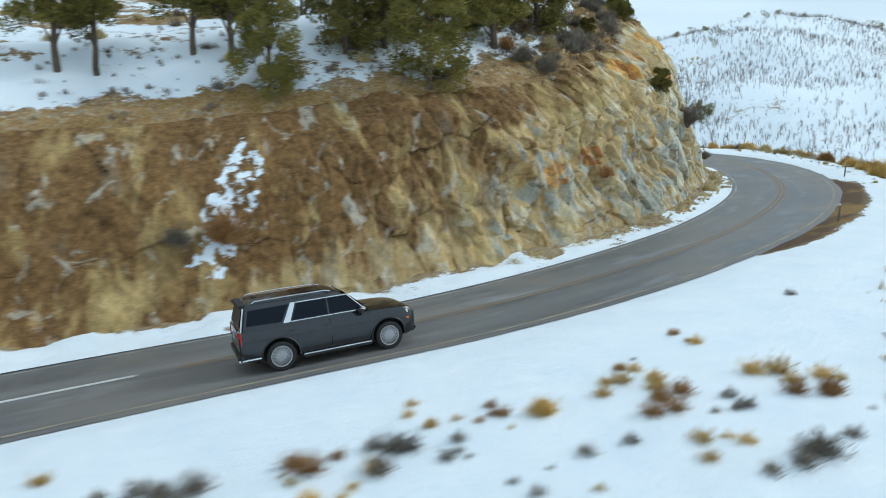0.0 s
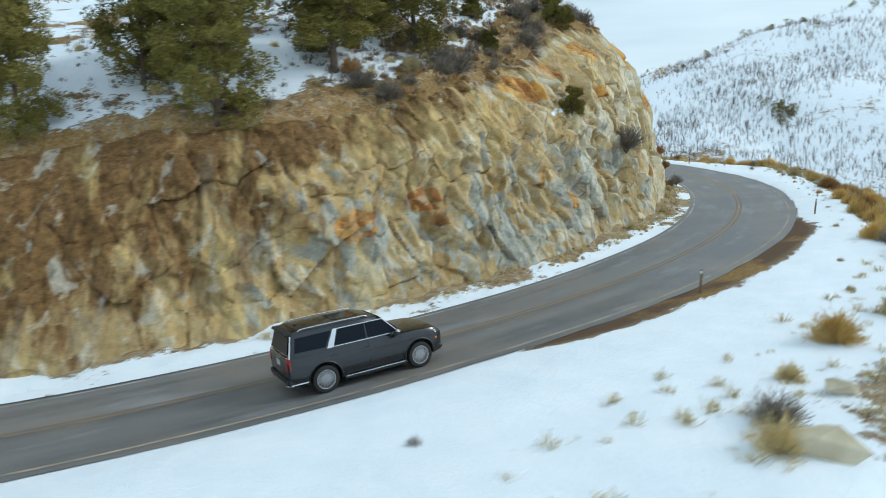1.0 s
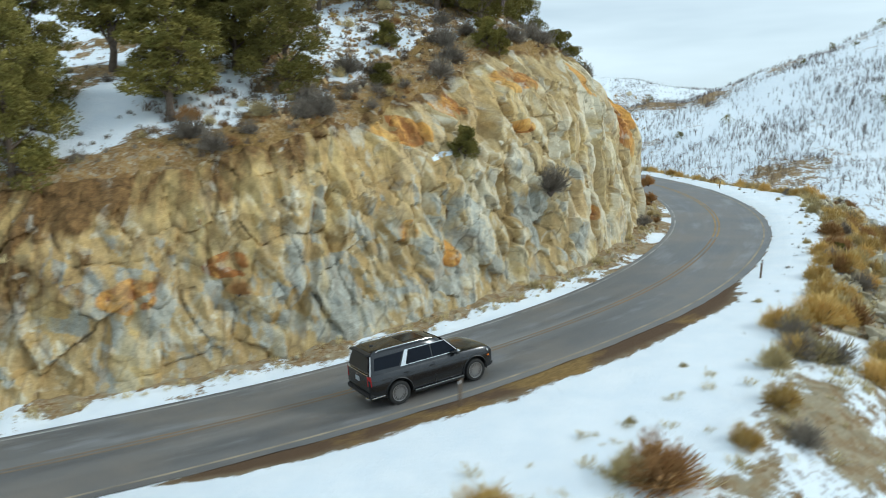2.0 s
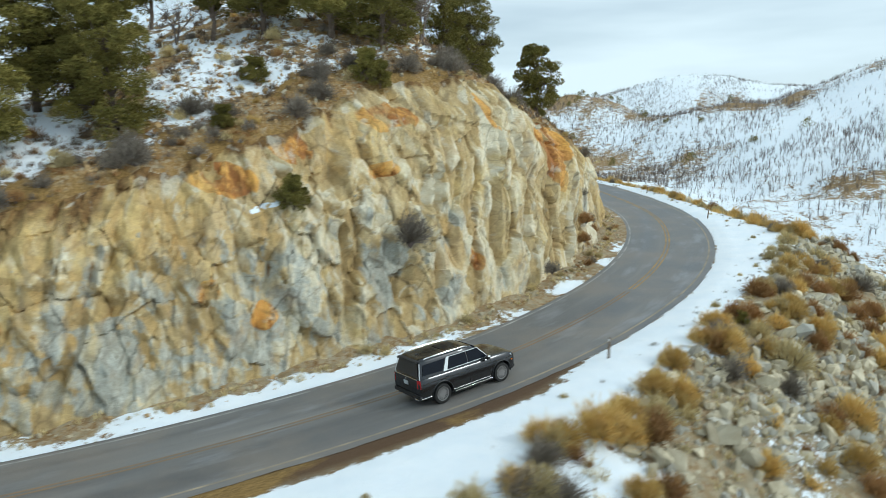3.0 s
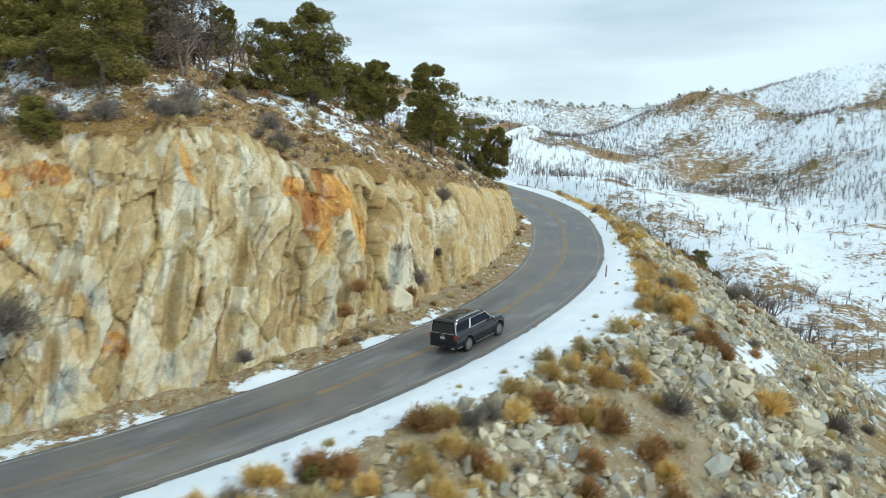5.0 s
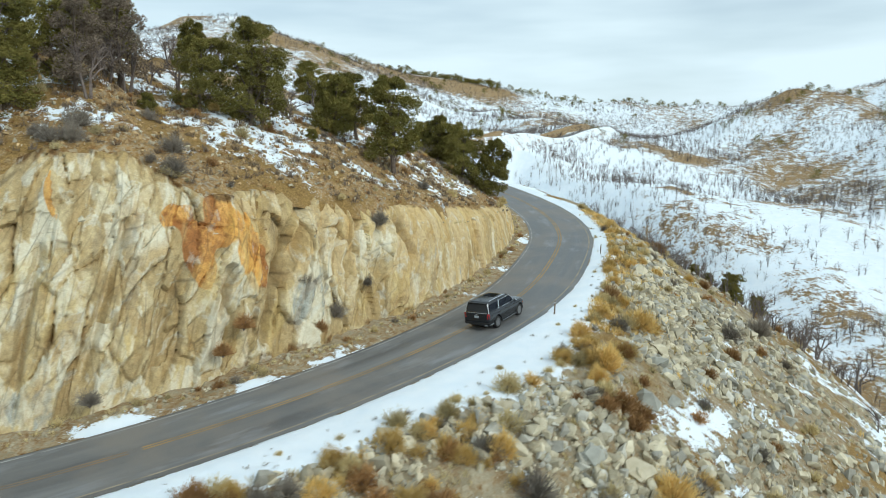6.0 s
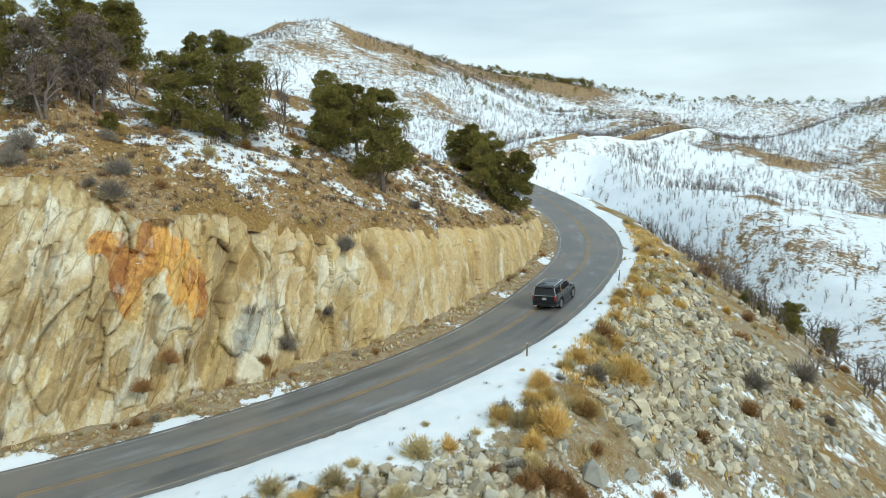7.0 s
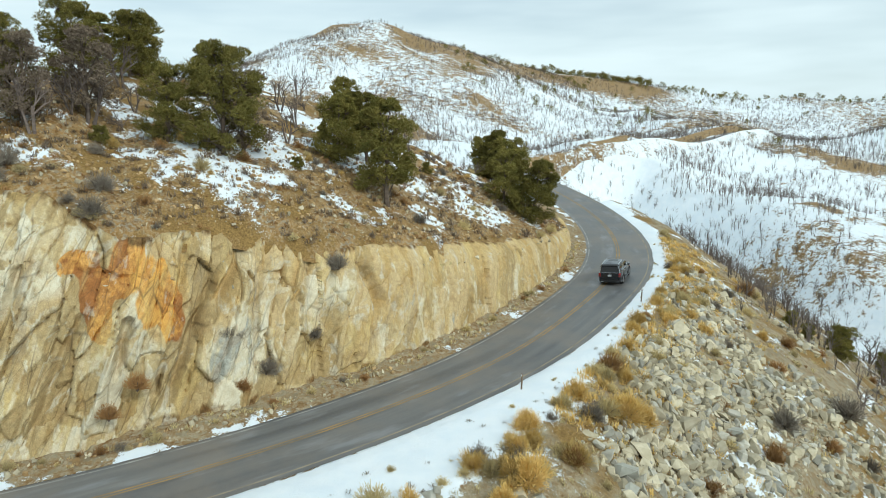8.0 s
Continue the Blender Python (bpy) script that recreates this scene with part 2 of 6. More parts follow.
M_PALE_STREAK = rnd_mat("pale_centre_streak", (0.70, 0.69, 0.66), (0.45, 0.44, 0.42), 1.3, 0.8, 0.1, vary=0.0)
M_WHITE = rnd_mat("faded_white_line", (0.46, 0.45, 0.42), (0.17, 0.167, 0.16), 0.9, 0.8, 0.1, vary=0.0)
M_BARK = rnd_mat("grey_brown_bark", (0.07, 0.05, 0.035), (0.17, 0.13, 0.10), 5, 0.95, 0.6)
M_DEADWOOD = rnd_mat("weathered_dead_wood", (0.10, 0.075, 0.06), (0.20, 0.16, 0.14), 5, 0.95, 0.3)
M_NEEDLE = rnd_mat("juniper_needles", (0.115, 0.110, 0.030), (0.27, 0.222, 0.063), 1.3, 0.95, spec=0.1, vary=0.25)
M_GOLD = rnd_mat("golden_dry_brush", (0.52, 0.33, 0.08), (0.70, 0.52, 0.22), 3, 0.95)
M_TAN = rnd_mat("pale_dry_grass", (0.46, 0.36, 0.16), (0.62, 0.52, 0.29), 3, 0.95)
M_RUST = rnd_mat("rust_brown_brush", (0.28, 0.145, 0.055), (0.42, 0.25, 0.10), 3, 0.95)
M_SAGE = rnd_mat("grey_sagebrush_twigs", (0.16, 0.135, 0.105), (0.29, 0.25, 0.20), 3, 0.95)
M_DEADTWIG = rnd_mat("dry_brown_twigs", (0.13, 0.095, 0.065), (0.22, 0.17, 0.125), 3, 0.95, vary=0.1)
M_STONE = rnd_mat("angular_sandstone", (0.38, 0.32, 0.21), (0.62, 0.56, 0.42), 1.4, 0.92, 0.5, vary=0.28)
M_GREYSTONE = rnd_mat("grey_sandstone", (0.27, 0.26, 0.22), (0.45, 0.44, 0.38), 1.4, 0.92, 0.5, vary=0.25)
M_POST = rnd_mat("brown_post", (0.16, 0.11, 0.07), (0.22, 0.16, 0.11), 4, 0.7, vary=0.1)
M_REFLECT = make_paint("white_reflector", (0.75, 0.76, 0.76), (0.66, 0.66, 0.66), 0.3)
M_SCRUB = rnd_mat("leafless_scrub", (0.095, 0.075, 0.065), (0.20, 0.165, 0.145), 0.6, 0.95, vary=0.0)

# ---------------------------------------------------------------- the road's plan
BEND = [(-61.3, -12.3), (-30.8, 4.4), (-11.1, 15.7), (1.0, 21.7), (9.3, 27.7), (16.9, 35.3), (23.45, 45.0), (27.3, 54.8), (29.1, 65.3),
        (28.6, 76.65), (25.85, 88.1), (20.75, 98.45), (12.95, 109.85), (2.2, 119.7), (-12.7, 128.9), (-31.3, 137.5), (-52, 145), (-75, 151)]


def spline(points, n=30):
    p = np.array([2 * np.array(points[0]) - points[1], *points, 2 * np.array(points[-1]) - points[-2]], float)
    u = np.linspace(0, 1, n, endpoint=False)[:, None]
    out = [0.5 * (2 * b + (c - a) * u + (2 * a - 5 * b + 4 * c - d) * u ** 2 + (3 * b - a - 3 * c + d) * u ** 3)
           for a, b, c, d in zip(p, p[1:], p[2:], p[3:])]
    return np.vstack([*out, p[-2:-1]])


LINE = spline(BEND)
ARC = np.r_[0, np.cumsum(np.linalg.norm(np.diff(LINE, axis=0), axis=1))]
ARC = ARC - ARC[np.argmin(np.linalg.norm(LINE - [-4.5, 18.6], axis=1))]
TAN = np.gradient(LINE, axis=0)
TAN = TAN / np.linalg.norm(TAN, axis=1)[:, None]
NOR = np.c_[TAN[:, 1], -TAN[:, 0]]            # to the right of the way: the valley side
S0, S1 = float(ARC[0]), float(ARC[-1])
BANK = 0.06


def lerp(s, xs, ys):
    return np.interp(s, xs, ys)


def grade(s):
    s = np.asarray(s, float)
    return 0.1 + sum(lerp(s + k, [-80, 0, 20, 60, 150, 190], [-4.5, 0, 1.55, 4.75, 9.7, 11.9]) for k in (-6, -3, 0, 3, 6)) / 5


def plan(s, d):
    s, d = np.broadcast_arrays(np.asarray(s, float), np.asarray(d, float))
    x, y = (lerp(s, ARC, LINE[:, k]) + d * lerp(s, ARC, NOR[:, k]) for k in (0, 1))
    return x, y


def along(x, y):
    """Nearest way along the road and distance to its right, for arrays of places."""
    x, y = np.asarray(x, float).ravel(), np.asarray(y, float).ravel()
    s, d = np.empty_like(x), np.empty_like(x)
    for i in range(0, len(x), 4000):
        dx, dy = x[i:i + 4000, None] - LINE[:, 0], y[i:i + 4000, None] - LINE[:, 1]
        k = np.argmin(dx * dx + dy * dy, axis=1)
        j = np.arange(len(k))
        past = (k == 0) | (k == len(LINE) - 1)
        s[i:i + 4000] = ARC[k] + past * (dx[j, k] * TAN[k, 0] + dy[j, k] * TAN[k, 1])
        d[i:i + 4000] = np.where(past, dx[j, k] * NOR[k, 0] + dy[j, k] * NOR[k, 1], np.copysign(np.hypot(dx[j, k], dy[j, k]), dx[j, k] * NOR[k, 0] + dy[j, k] * NOR[k, 1]))
    return s, d


# ---- smooth random fields on arrays
def hash2(i, j, seed):
    v = np.sin(i * 127.1 + j * 311.7 + seed * 74.7) * 43758.5453
    return v - np.floor(v)


def vnoise(x, y, seed=0):
    i, j = np.floor(x), np.floor(y)
    u, v = x - i, y - j
    u, v = u * u * (3 - 2 * u), v * v * (3 - 2 * v)
    a, b, c, d = (hash2(i + p, j + q, seed) for p, q in ((0, 0), (1, 0), (0, 1), (1, 1)))
    return (a + (b - a) * u) * (1 - v) + (c + (d - c) * u) * v - 0.5


def fbm(x, y, seed=0, octaves=4):
    return sum(vnoise(x * 2 ** k, y * 2 ** k, seed + k) * 0.55 ** k for k in range(octaves))


def cells(x, y, seed=0):
    """Nearest of jittered cells: its random numbers, the way from its middle, and the distance to the border."""
    i, j = np.floor(x), np.floor(y)
    best = np.full(x.shape, 1e9)
    second = np.full(x.shape, 1e9)
    rid, dx, dy = np.zeros(x.shape), np.zeros(x.shape), np.zeros(x.shape)
    for p in (-1, 0, 1):
        for q in (-1, 0, 1):
            cx, cy = i + p + 0.1 + 0.8 * hash2(i + p, j + q, seed), j + q + 0.1 + 0.8 * hash2(i + p, j + q, seed + 5)
            dd = (x - cx) ** 2 + (y - cy) ** 2
            m = dd < best
            second = np.where(m, best, np.minimum(second, dd))
            rid, dx, dy = np.where(m, hash2(i + p, j + q, seed + 9), rid), np.where(m, x - cx, dx), np.where(m, y - cy, dy)
            best = np.where(m, dd, best)
    return rid, dx, dy, np.sqrt(second) - np.sqrt(best)


# ---- the cut's shape along the road
def rim_d(s):
    return lerp(s, [-60, -10, 8, 15, 22, 30, 38, 45, 53, 58, 63, 70, 76, 83, 95, 107, 120, 150],
                [-11, -11, -11, -9.5, -9.6, -11, -12, -12.4, -11.3, -11.5, -9.5, -10.1, -8.2, -8, -7.2, -6.4, -6, -6])


def rim_h(s):
    return lerp(s, [-60, -10, 8, 15, 22, 30, 38, 45, 53, 58, 63, 70, 76, 83, 95, 107, 120, 150],
                [6, 7, 8.2, 8.0, 8.7, 10, 11.4, 13.2, 13.3, 12.9, 10.0, 9.5, 7.8, 7.0, 5.1, 3.5, 2, 1])


def edge_d(s):
    return lerp(s, [-60, 0, 20, 30, 38, 46, 56, 64, 72, 78, 84, 92, 110, 150],
                [15, 13, 12.5, 11, 8, 6.6, 6.4, 7.0, 8.8, 7.5, 6.2, 5.6, 5, 5])


def upland(s, d):
    """Height over the road's middle, above the rim."""
    e = rim_d(s) - d
    h = rim_h(s) + 0.62 * np.minimum(e, 7) + lerp(s, [60, 75, 100], [0.33, 0.38, 0.46]) * np.clip(e - 7, 0, 18) + 0.20 * np.clip(e - 25, 0, 60)
    cap = lerp(s, [50, 60, 72], [16.2, 16.6, 19.0])
    return np.where(h > cap, cap + 5.5 * np.tanh((h - cap) / 5.5), h) * lerp(s, [118, 150], [1.0, 0.3])


def outer(s, d):
    """Height over the road's middle, on the valley side."""
    f = lerp(s, [-60, 15, 40], [0.3, 0.3, 1.0])
    e = np.clip(d - edge_d(s), 0, None)
    lip = 0.12 * np.clip(d - 3.5, 0, 1) + BANK * np.clip(d, 0, 6)
    return lip - f * (0.3 * np.minimum(e, 3) + 0.65 * np.clip(e - 3, 0, 26) + 0.2 * np.clip(e - 29, 0, 60))


RIDGES = [
    (0.44, [(-420, 240, 68), (-333, 217, 90), (-341, 367, 64), (-304, 410, 60), (-262, 450, 48), (-177, 540, 40), (-30, 620, 74), (140, 640, 64)]),
    (0.48, [(-64, 375, 38), (-20, 360, 30), (15, 352, 34), (45, 348, 10)]),
    (0.39, [(83, 425, 46), (141, 385, 72), (181, 379, 82), (260, 430, 80), (420, 430, 80)]),
    (0.36, [(-215, 330, 34), (-150, 290, 26), (-107, 267, 20), (-80, 270, 15), (-60, 280, 7), (-48, 290, -3)]),
    (0.34, [(-94, 215, 13), (-60, 200, 10), (-29, 192, 7), (-8, 198, 3), (12, 192, -4), (30, 185, -14)]),
    (0.30, [(-170, 150, 30), (-101, 169, 13.5), (-94, 215, 15), (-107, 267, 20)]),
    (0.40, [(-30, 62, 27), (-80, 20, 30), (-160, -20, 26)]),
]


def near_line(x, y, pts, width):
    """1 on a line of the plan, fading to 0 at a distance."""
    best = np.full(x.shape, 1e9)
    for (ax, ay), (bx, by) in zip(pts, pts[1:]):
        lx, ly = bx - ax, by - ay
        u = np.clip(((x - ax) * lx + (y - ay) * ly) / (lx * lx + ly * ly), 0, 1)
        best = np.minimum(best, np.hypot(x - ax - u * lx, y - ay - u * ly))
    return np.clip(1 - best / width, 0, 1)


# crests where the wind keeps the brown grass bare, and where the scrub stands dense
BARE_CRESTS = [([(-300, 232), (-300, 290), (-306, 350), (-285, 400)], 22), ([(-64, 372), (-50, 366)], 9), ([(0, 350), (22, 340), (42, 336)], 13),
               ([(-100, 262), (-78, 264), (-60, 272)], 12), ([(-20, 190), (0, 188)], 4)]
DENSE = [([(-10, 338), (20, 328), (45, 325)], 26), ([(-90, 180), (-70, 165), (-45, 150)], 14), ([(-120, 300), (-60, 330), (-20, 345)], 22), ([(-66, 172), (-35, 166), (-5, 165)], 18)]


def far_land(x, y):
    z = np.full(x.shape, -16.0) - 4 * np.clip((x - 60) / 200, 0, 1)
    for slope, pts in RIDGES:
        top = np.full(x.shape, -1e3)
        for (ax, ay, az), (bx, by, bz) in zip(pts, pts[1:]):
            lx, ly = bx - ax, by - ay
            u = np.clip(((x - ax) * lx + (y - ay) * ly) / (lx * lx + ly * ly), 0, 1)
            dist = np.hypot(x - ax - u * lx, y - ay - u * ly)
            top = np.maximum(top, az + u * (bz - az) - slope * (np.sqrt(dist * dist + 120) - 11))
        k = 5.0
        m = np.maximum(z, top)
        z = m + k * np.log(np.exp((z - m) / k) + np.exp((top - m) / k)) - 0.0
    far = np.clip((np.hypot(x, y - 60) - 60) / 80, 0, 1)
    return z + far * (7 * fbm(x / 45, y / 45, 3, 4) + 1.2 * fbm(x / 9, y / 9, 8, 3))


def near_land(s, d):
    rough = 0.5 * fbm(s / 5, d / 5, 21, 4)
    up = upland(s, d) + rough * np.clip((rim_d(s) - d) / 2, 0, 1)
    down = outer(s, d) + rough * np.clip((d - edge_d(s) + 1) / 3, 0, 1) * 1.3 + 0.08 * fbm(s / 2.2, d / 2.2, 4, 3) * np.clip((d - 3.6) / 1.5, 0, 1)
    return grade(s) + np.where(d < 0, up, down)


OUT_D = 36.0


def in_d(s):
    """How far the near hillside reaches above the road."""
    return lerp(s, [118, 148], [-46.0, -22.0])


def build(name, verts, faces, material, smooth=True, attrs=None, kind="structure", label="", category=""):
    me = bpy.data.meshes.new(name)
    me.from_pydata(verts, [], faces)
    me.materials.append(material)
    if smooth:
        me.polygons.foreach_set("use_smooth", [True] * len(me.polygons))
    for key, val in (attrs or {}).items():
        val = np.asarray(val, np.float32)
        if val.ndim == 2:
            me.attributes.new(key, "FLOAT_VECTOR", "POINT").data.foreach_set("vector", val.ravel())
        else:
            me.attributes.new(key, "FLOAT", "POINT").data.foreach_set("value", val)
    me.update()
    return tagged(new(name, me), label, category, kind=kind)


def grid_faces(nu, nv, flip=False):
    i = np.arange(nu - 1)[:, None] * nv + np.arange(nv - 1)
    q = np.stack([i, i + nv, i + nv + 1, i + 1], -1).reshape(-1, 4)
    return (q[:, ::-1] if flip else q).tolist()


# ---- one sheet of land to the horizon
def steps(lo, a, b, hi, fine):
    core = np.arange(a, b + fine, fine)
    g = fine * np.cumsum(1.10 ** np.arange(1, 90))
    return np.r_[(a - g[a - g > lo])[::-1], core, b + g[b + g < hi]]


gx, gy = steps(-2600, -70, 75, 2600, 2.0), steps(-900, -10, 160, 3200, 2.0)
X, Y = np.meshgrid(gx, gy, indexing="ij")
x_, y_ = X.ravel(), Y.ravel()
s_, d_ = along(x_, y_)
inside = np.minimum(np.minimum((d_ - in_d(s_)) / 8, (OUT_D - d_) / 8), np.minimum((s_ - S0 - 1) / 8, (S1 - 1 - s_) / 8))
wgt = np.clip(inside + 1, 0, 1)
z_ = far_land(x_, y_) * (1 - wgt) + near_land(s_, d_) * wgt
cut = np.clip(inside * 1.2, 0, 1)
low = np.where(d_ < 0, np.where(d_ > rim_d(s_) - 6, grade(s_) - 2.5, z_ - 2.2), np.where(d_ < 6, grade(s_) - 1.5, z_ - 2.0))
z_ = np.where(cut > 0, z_ * (1 - cut) + low * cut, z_)
dist = np.hypot(x_ - 40, y_ - 60)
g_snow = 0.585 + 0.40 * fbm(x_ / 50, y_ / 50, 31, 4) + 0.24 * fbm(x_ / 11, y_ / 11, 36, 3) - 0.03 * np.clip((-90 - x_) / 60, 0, 1)
g_snow = g_snow + 0.12 * np.clip((x_ + 30) / 30, 0, 1) * np.clip((270 - y_) / 40, 0, 1) + 0.12 * np.clip((x_ - 20) / 40, 0, 1) * np.clip((y_ - 260) / 40, 0, 1)
for pts, width in (([(-60, 200), (-29, 192), (12, 188)], 34), ([(-95, 330), (-45, 335), (10, 320)], 34)):
    g_snow = g_snow + 0.20 * near_line(x_, y_, pts, width)
for pts, width in BARE_CRESTS:
    g_snow = g_snow - 0.55 * near_line(x_, y_, pts, width) * (0.7 + fbm(x_ / 12, y_ / 12, 39, 3))
g_grass = 0.35 + 0.3 * fbm(x_ / 40, y_ / 40, 12, 3)
build("ground", np.c_[x_, y_, z_].tolist(), grid_faces(len(gx), len(gy)), M_GROUND,
      attrs={"snow": g_snow, "grass": g_grass, "stony": np.full(len(x_), 0.3), "mud": 0 * x_}, label="snow-covered hills and valley with thin brown scrub", category="ground")

# ---- road
ROAD_W = 3.45


def ribbon(name, s_a, s_b, d_a, d_b, lift, material, label, category, step=0.8, wobble=0.0):
    s = np.arange(s_a, s_b, step)
    cols = np.linspace(d_a, d_b, max(2, int(abs(d_b - d_a) / 0.8) + 1))
    S, D = np.meshgrid(s, cols, indexing="ij")
    D = D + wobble * fbm(S / 1.5, D * 0 + d_a, 6, 3)
    x, y = plan(S, D)
    z = grade(S) + BANK * np.clip(D, -6, 6) + lift
    return build(name, np.c_[x.ravel(), y.ravel(), z.ravel()].tolist(), grid_faces(len(s), len(cols)), material,
                 attrs={"along": np.c_[S.ravel(), D.ravel(), 0 * D.ravel()]}, label=label, category=category)


ribbon("road", S0, S1, -ROAD_W, ROAD_W, 0.0, M_ASPHALT, "grey two-lane asphalt road, damp, with a pale sheen painted in", "road", 0.6, 0.12)

# ---- rock cut
def facets(x, y, seed):
    """A surface of flat, sharp-edged triangles with random corner heights: height, and a random number for each triangle."""
    i, j = np.floor(x), np.floor(y)
    u, v = x - i, y - j
    a, b, c, d = (hash2(i + p, j + q, seed) for p, q in ((0, 0), (1, 0), (0, 1), (1, 1)))
    up = u + v > 1
    return np.where(up, d + (c - d) * (1 - u) + (b - d) * (1 - v), a + (b - a) * u + (c - a) * v) - 0.5, hash2(2 * i + up, j, seed + 3)


# fissures of the rock face: way along and height, point by point; width, depth
FISSURES = [([(71.6, 9.6), (69.8, 7.7), (66.7, 4.9), (64.6, 1.6)], 0.34, 1.0), ([(72.7, 8.9), (71.4, 7.0), (70.6, 5.2)], 0.16, 0.6), ([(41.5, 13.0), (40.0, 10.6), (38.4, 8.0)], 0.45, 0.7),
            ([(76.9, 7.6), (75.6, 5.4), (75.0, 3.9)], 0.22, 0.7), ([(74.9, 7.8), (74.2, 6.0), (72.4, 4.4)], 0.16, 0.5), ([(57.2, 9.4), (55.6, 5.8), (54.0, 2.0)], 0.22, 0.7),
            ([(60.3, 6.4), (58.4, 3.4), (57.2, 0.8)], 0.20, 0.6), ([(52.4, 8.6), (51.3, 5.0), (50.6, 2.0)], 0.26, 0.8), ([(46.6, 7.6), (45.2, 4.4), (44.6, 1.2)], 0.30, 0.8), ([(38.9, 5.8), (38.6, 3.4), (38.0, 0.8)], 0.28, 0.8),
            ([(34.6, 5.4), (33.6, 3.0), (32.0, 1.0)], 0.28, 0.7), ([(30.6, 7.4), (29.6, 5.0), (30.2, 2.6)], 0.26, 0.6), ([(48.8, 10.6), (47.6, 8.0)], 0.24, 0.6), ([(62.9, 6.2), (62.0, 3.6)], 0.16, 0.5),
            ([(90.2, 4.8), (89.8, 2.2)], 0.10, 0.4), ([(98.6, 3.8), (98.3, 1.6)], 0.12, 0.5), ([(85.6, 5.6), (85.0, 3.4)], 0.10, 0.4), ([(66.8, 9.2), (66.0, 6.8)], 0.2, 0.6), ([(26.0, 6.6), (25.2, 3.6), (24.0, 1.2)], 0.26, 0.6)]


def cliff():
    du, nv = 0.095, 124
    s = np.arange(-58, 128, du)
    f = np.linspace(-0.10, 1.06, nv)
    Sg, F = np.meshgrid(s, f, indexing="ij")
    Sg = Sg + lerp(Sg, [38, 54, 120, 127], [0.0, 0.40, 0.40, 0.0]) * F.clip(0, 1) * rim_h(Sg)      # the columns lean with the slabs
    H, R = rim_h(Sg), rim_d(Sg)
    h = F * H
    base = lerp(Sg, [20, 45, 80, 100], [-4.9, -5.3, -5.4, -5.0])
    d = base + (R - base) * np.interp(F, [-0.1, 0, 0.25, 0.65, 0.85, 1.0, 1.06], [-0.06, 0, 0.2, 0.42, 0.65, 1.0, 1.35])
    h = np.where(F > 1, H + (F - 1) * 2.0, h)
    soft = lerp(Sg, [-60, 0, 12, 60, 74, 80, 128], [0.25, 0.4, 0.95, 1.0, 0.9, 0.34, 0.28])      # how broken the rock is
    soft = soft * np.interp(F, [0.0, 0.8, 1.0, 1.06], [0.9, 1.0, 0.7, 0.1])
    lean = -lerp(Sg, [0, 30, 60], [0.1, 0.22, 0.46]) * h
    a, _, _, _ = cells((Sg + lean) / 6.0, h / 16.0, 40)
    big = 1.2 * (a - 0.5) + 1.4 * fbm(Sg / 9, h / 12, 2, 3)
    wx, wy = 0.30 * fbm(Sg / 1.6, h / 1.6, 55, 3), 0.34 * fbm(Sg / 1.6, h / 1.6, 66, 3)
    left = Sg + 3.0 * fbm(Sg / 4, h / 4, 12, 2) < 47            # squarer blocks first, leaning slabs beyond

    def both(fn, p, q):
        return [np.where(left, m, n) for m, n in zip(fn(*p), fn(*q))]

    r1, x1, y1, e1 = both(cells, ((Sg + 0.25 * h + wx) / 2.0, (h + wy - 0.3 * Sg) / 2.3, 50), ((Sg + lean + wx) / 1.75, (h + wy + 0.35 * Sg) / 5.4, 50))
    r2, x2, y2, e2 = both(cells, ((Sg - 0.2 * h + wx) / 0.9, (h + wy + 0.25 * Sg) / 0.95, 60), ((Sg + lean + wx) / 0.85, (h + wy - 0.2 * Sg) / 1.7, 60))
    f1, k1 = both(facets, ((Sg + 0.3 * h + 2 * wx) / 2.2, (h - 0.35 * Sg + 2 * wy) / 2.6, 81), ((Sg + lean + 1.5 * wx) / 2.3, (h + 0.4 * Sg + 2 * wy) / 4.2, 81))
    f2, k2 = both(facets, ((Sg - 0.3 * h + wx) / 0.95, (h + 0.4 * Sg + wy) / 1.05, 82), ((Sg + lean + wx) / 0.95, (h - 0.4 * Sg + wy) / 1.8, 82))
    f3, k3 = facets((Sg + lean + 0.5 * wx) / 0.42, (h + 0.5 * Sg + 0.5 * wy) / 0.55, 83)
    f4, k4 = facets((Sg - 0.4 * h + wx) / 0.75, (h + 0.3 * Sg + wy) / 0.7, 84)
    rubbly = lerp(Sg, [4, 12, 28, 42], [0.3, 1.0, 1.0, 0.0])            # smaller pieces at the near end
    t1 = hash2(np.floor(r1 * 997), 3, 7) - 0.5
    t2 = hash2(np.floor(r2 * 997), 3, 8) - 0.5
    out = big * 0.55 + 1.15 * f1 + 0.75 * (r1 - 0.5) + np.where(left, 1.3, 1.9) * t1 * x1 + 0.6 * (hash2(np.floor(r1 * 997), 9, 7) - 0.5) * y1
    out = out - np.where(left, 0.30, 0.40) * np.clip(1 - e1 / 0.055, 0, 1)
    out = out + 0.55 * f2 + np.where(left, 0.34, 0.30) * (r2 - 0.5) + 0.7 * t2 * x2
    out = out - 0.12 * np.clip(1 - e2 / 0.07, 0, 1) + lerp(Sg, [24, 40], [0.34, 0.18]) * f3 + 0.75 * rubbly * f4
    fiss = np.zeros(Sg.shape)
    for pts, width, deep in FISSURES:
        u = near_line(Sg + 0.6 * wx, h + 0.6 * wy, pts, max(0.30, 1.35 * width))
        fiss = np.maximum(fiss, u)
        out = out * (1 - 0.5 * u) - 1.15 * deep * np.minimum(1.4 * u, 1)
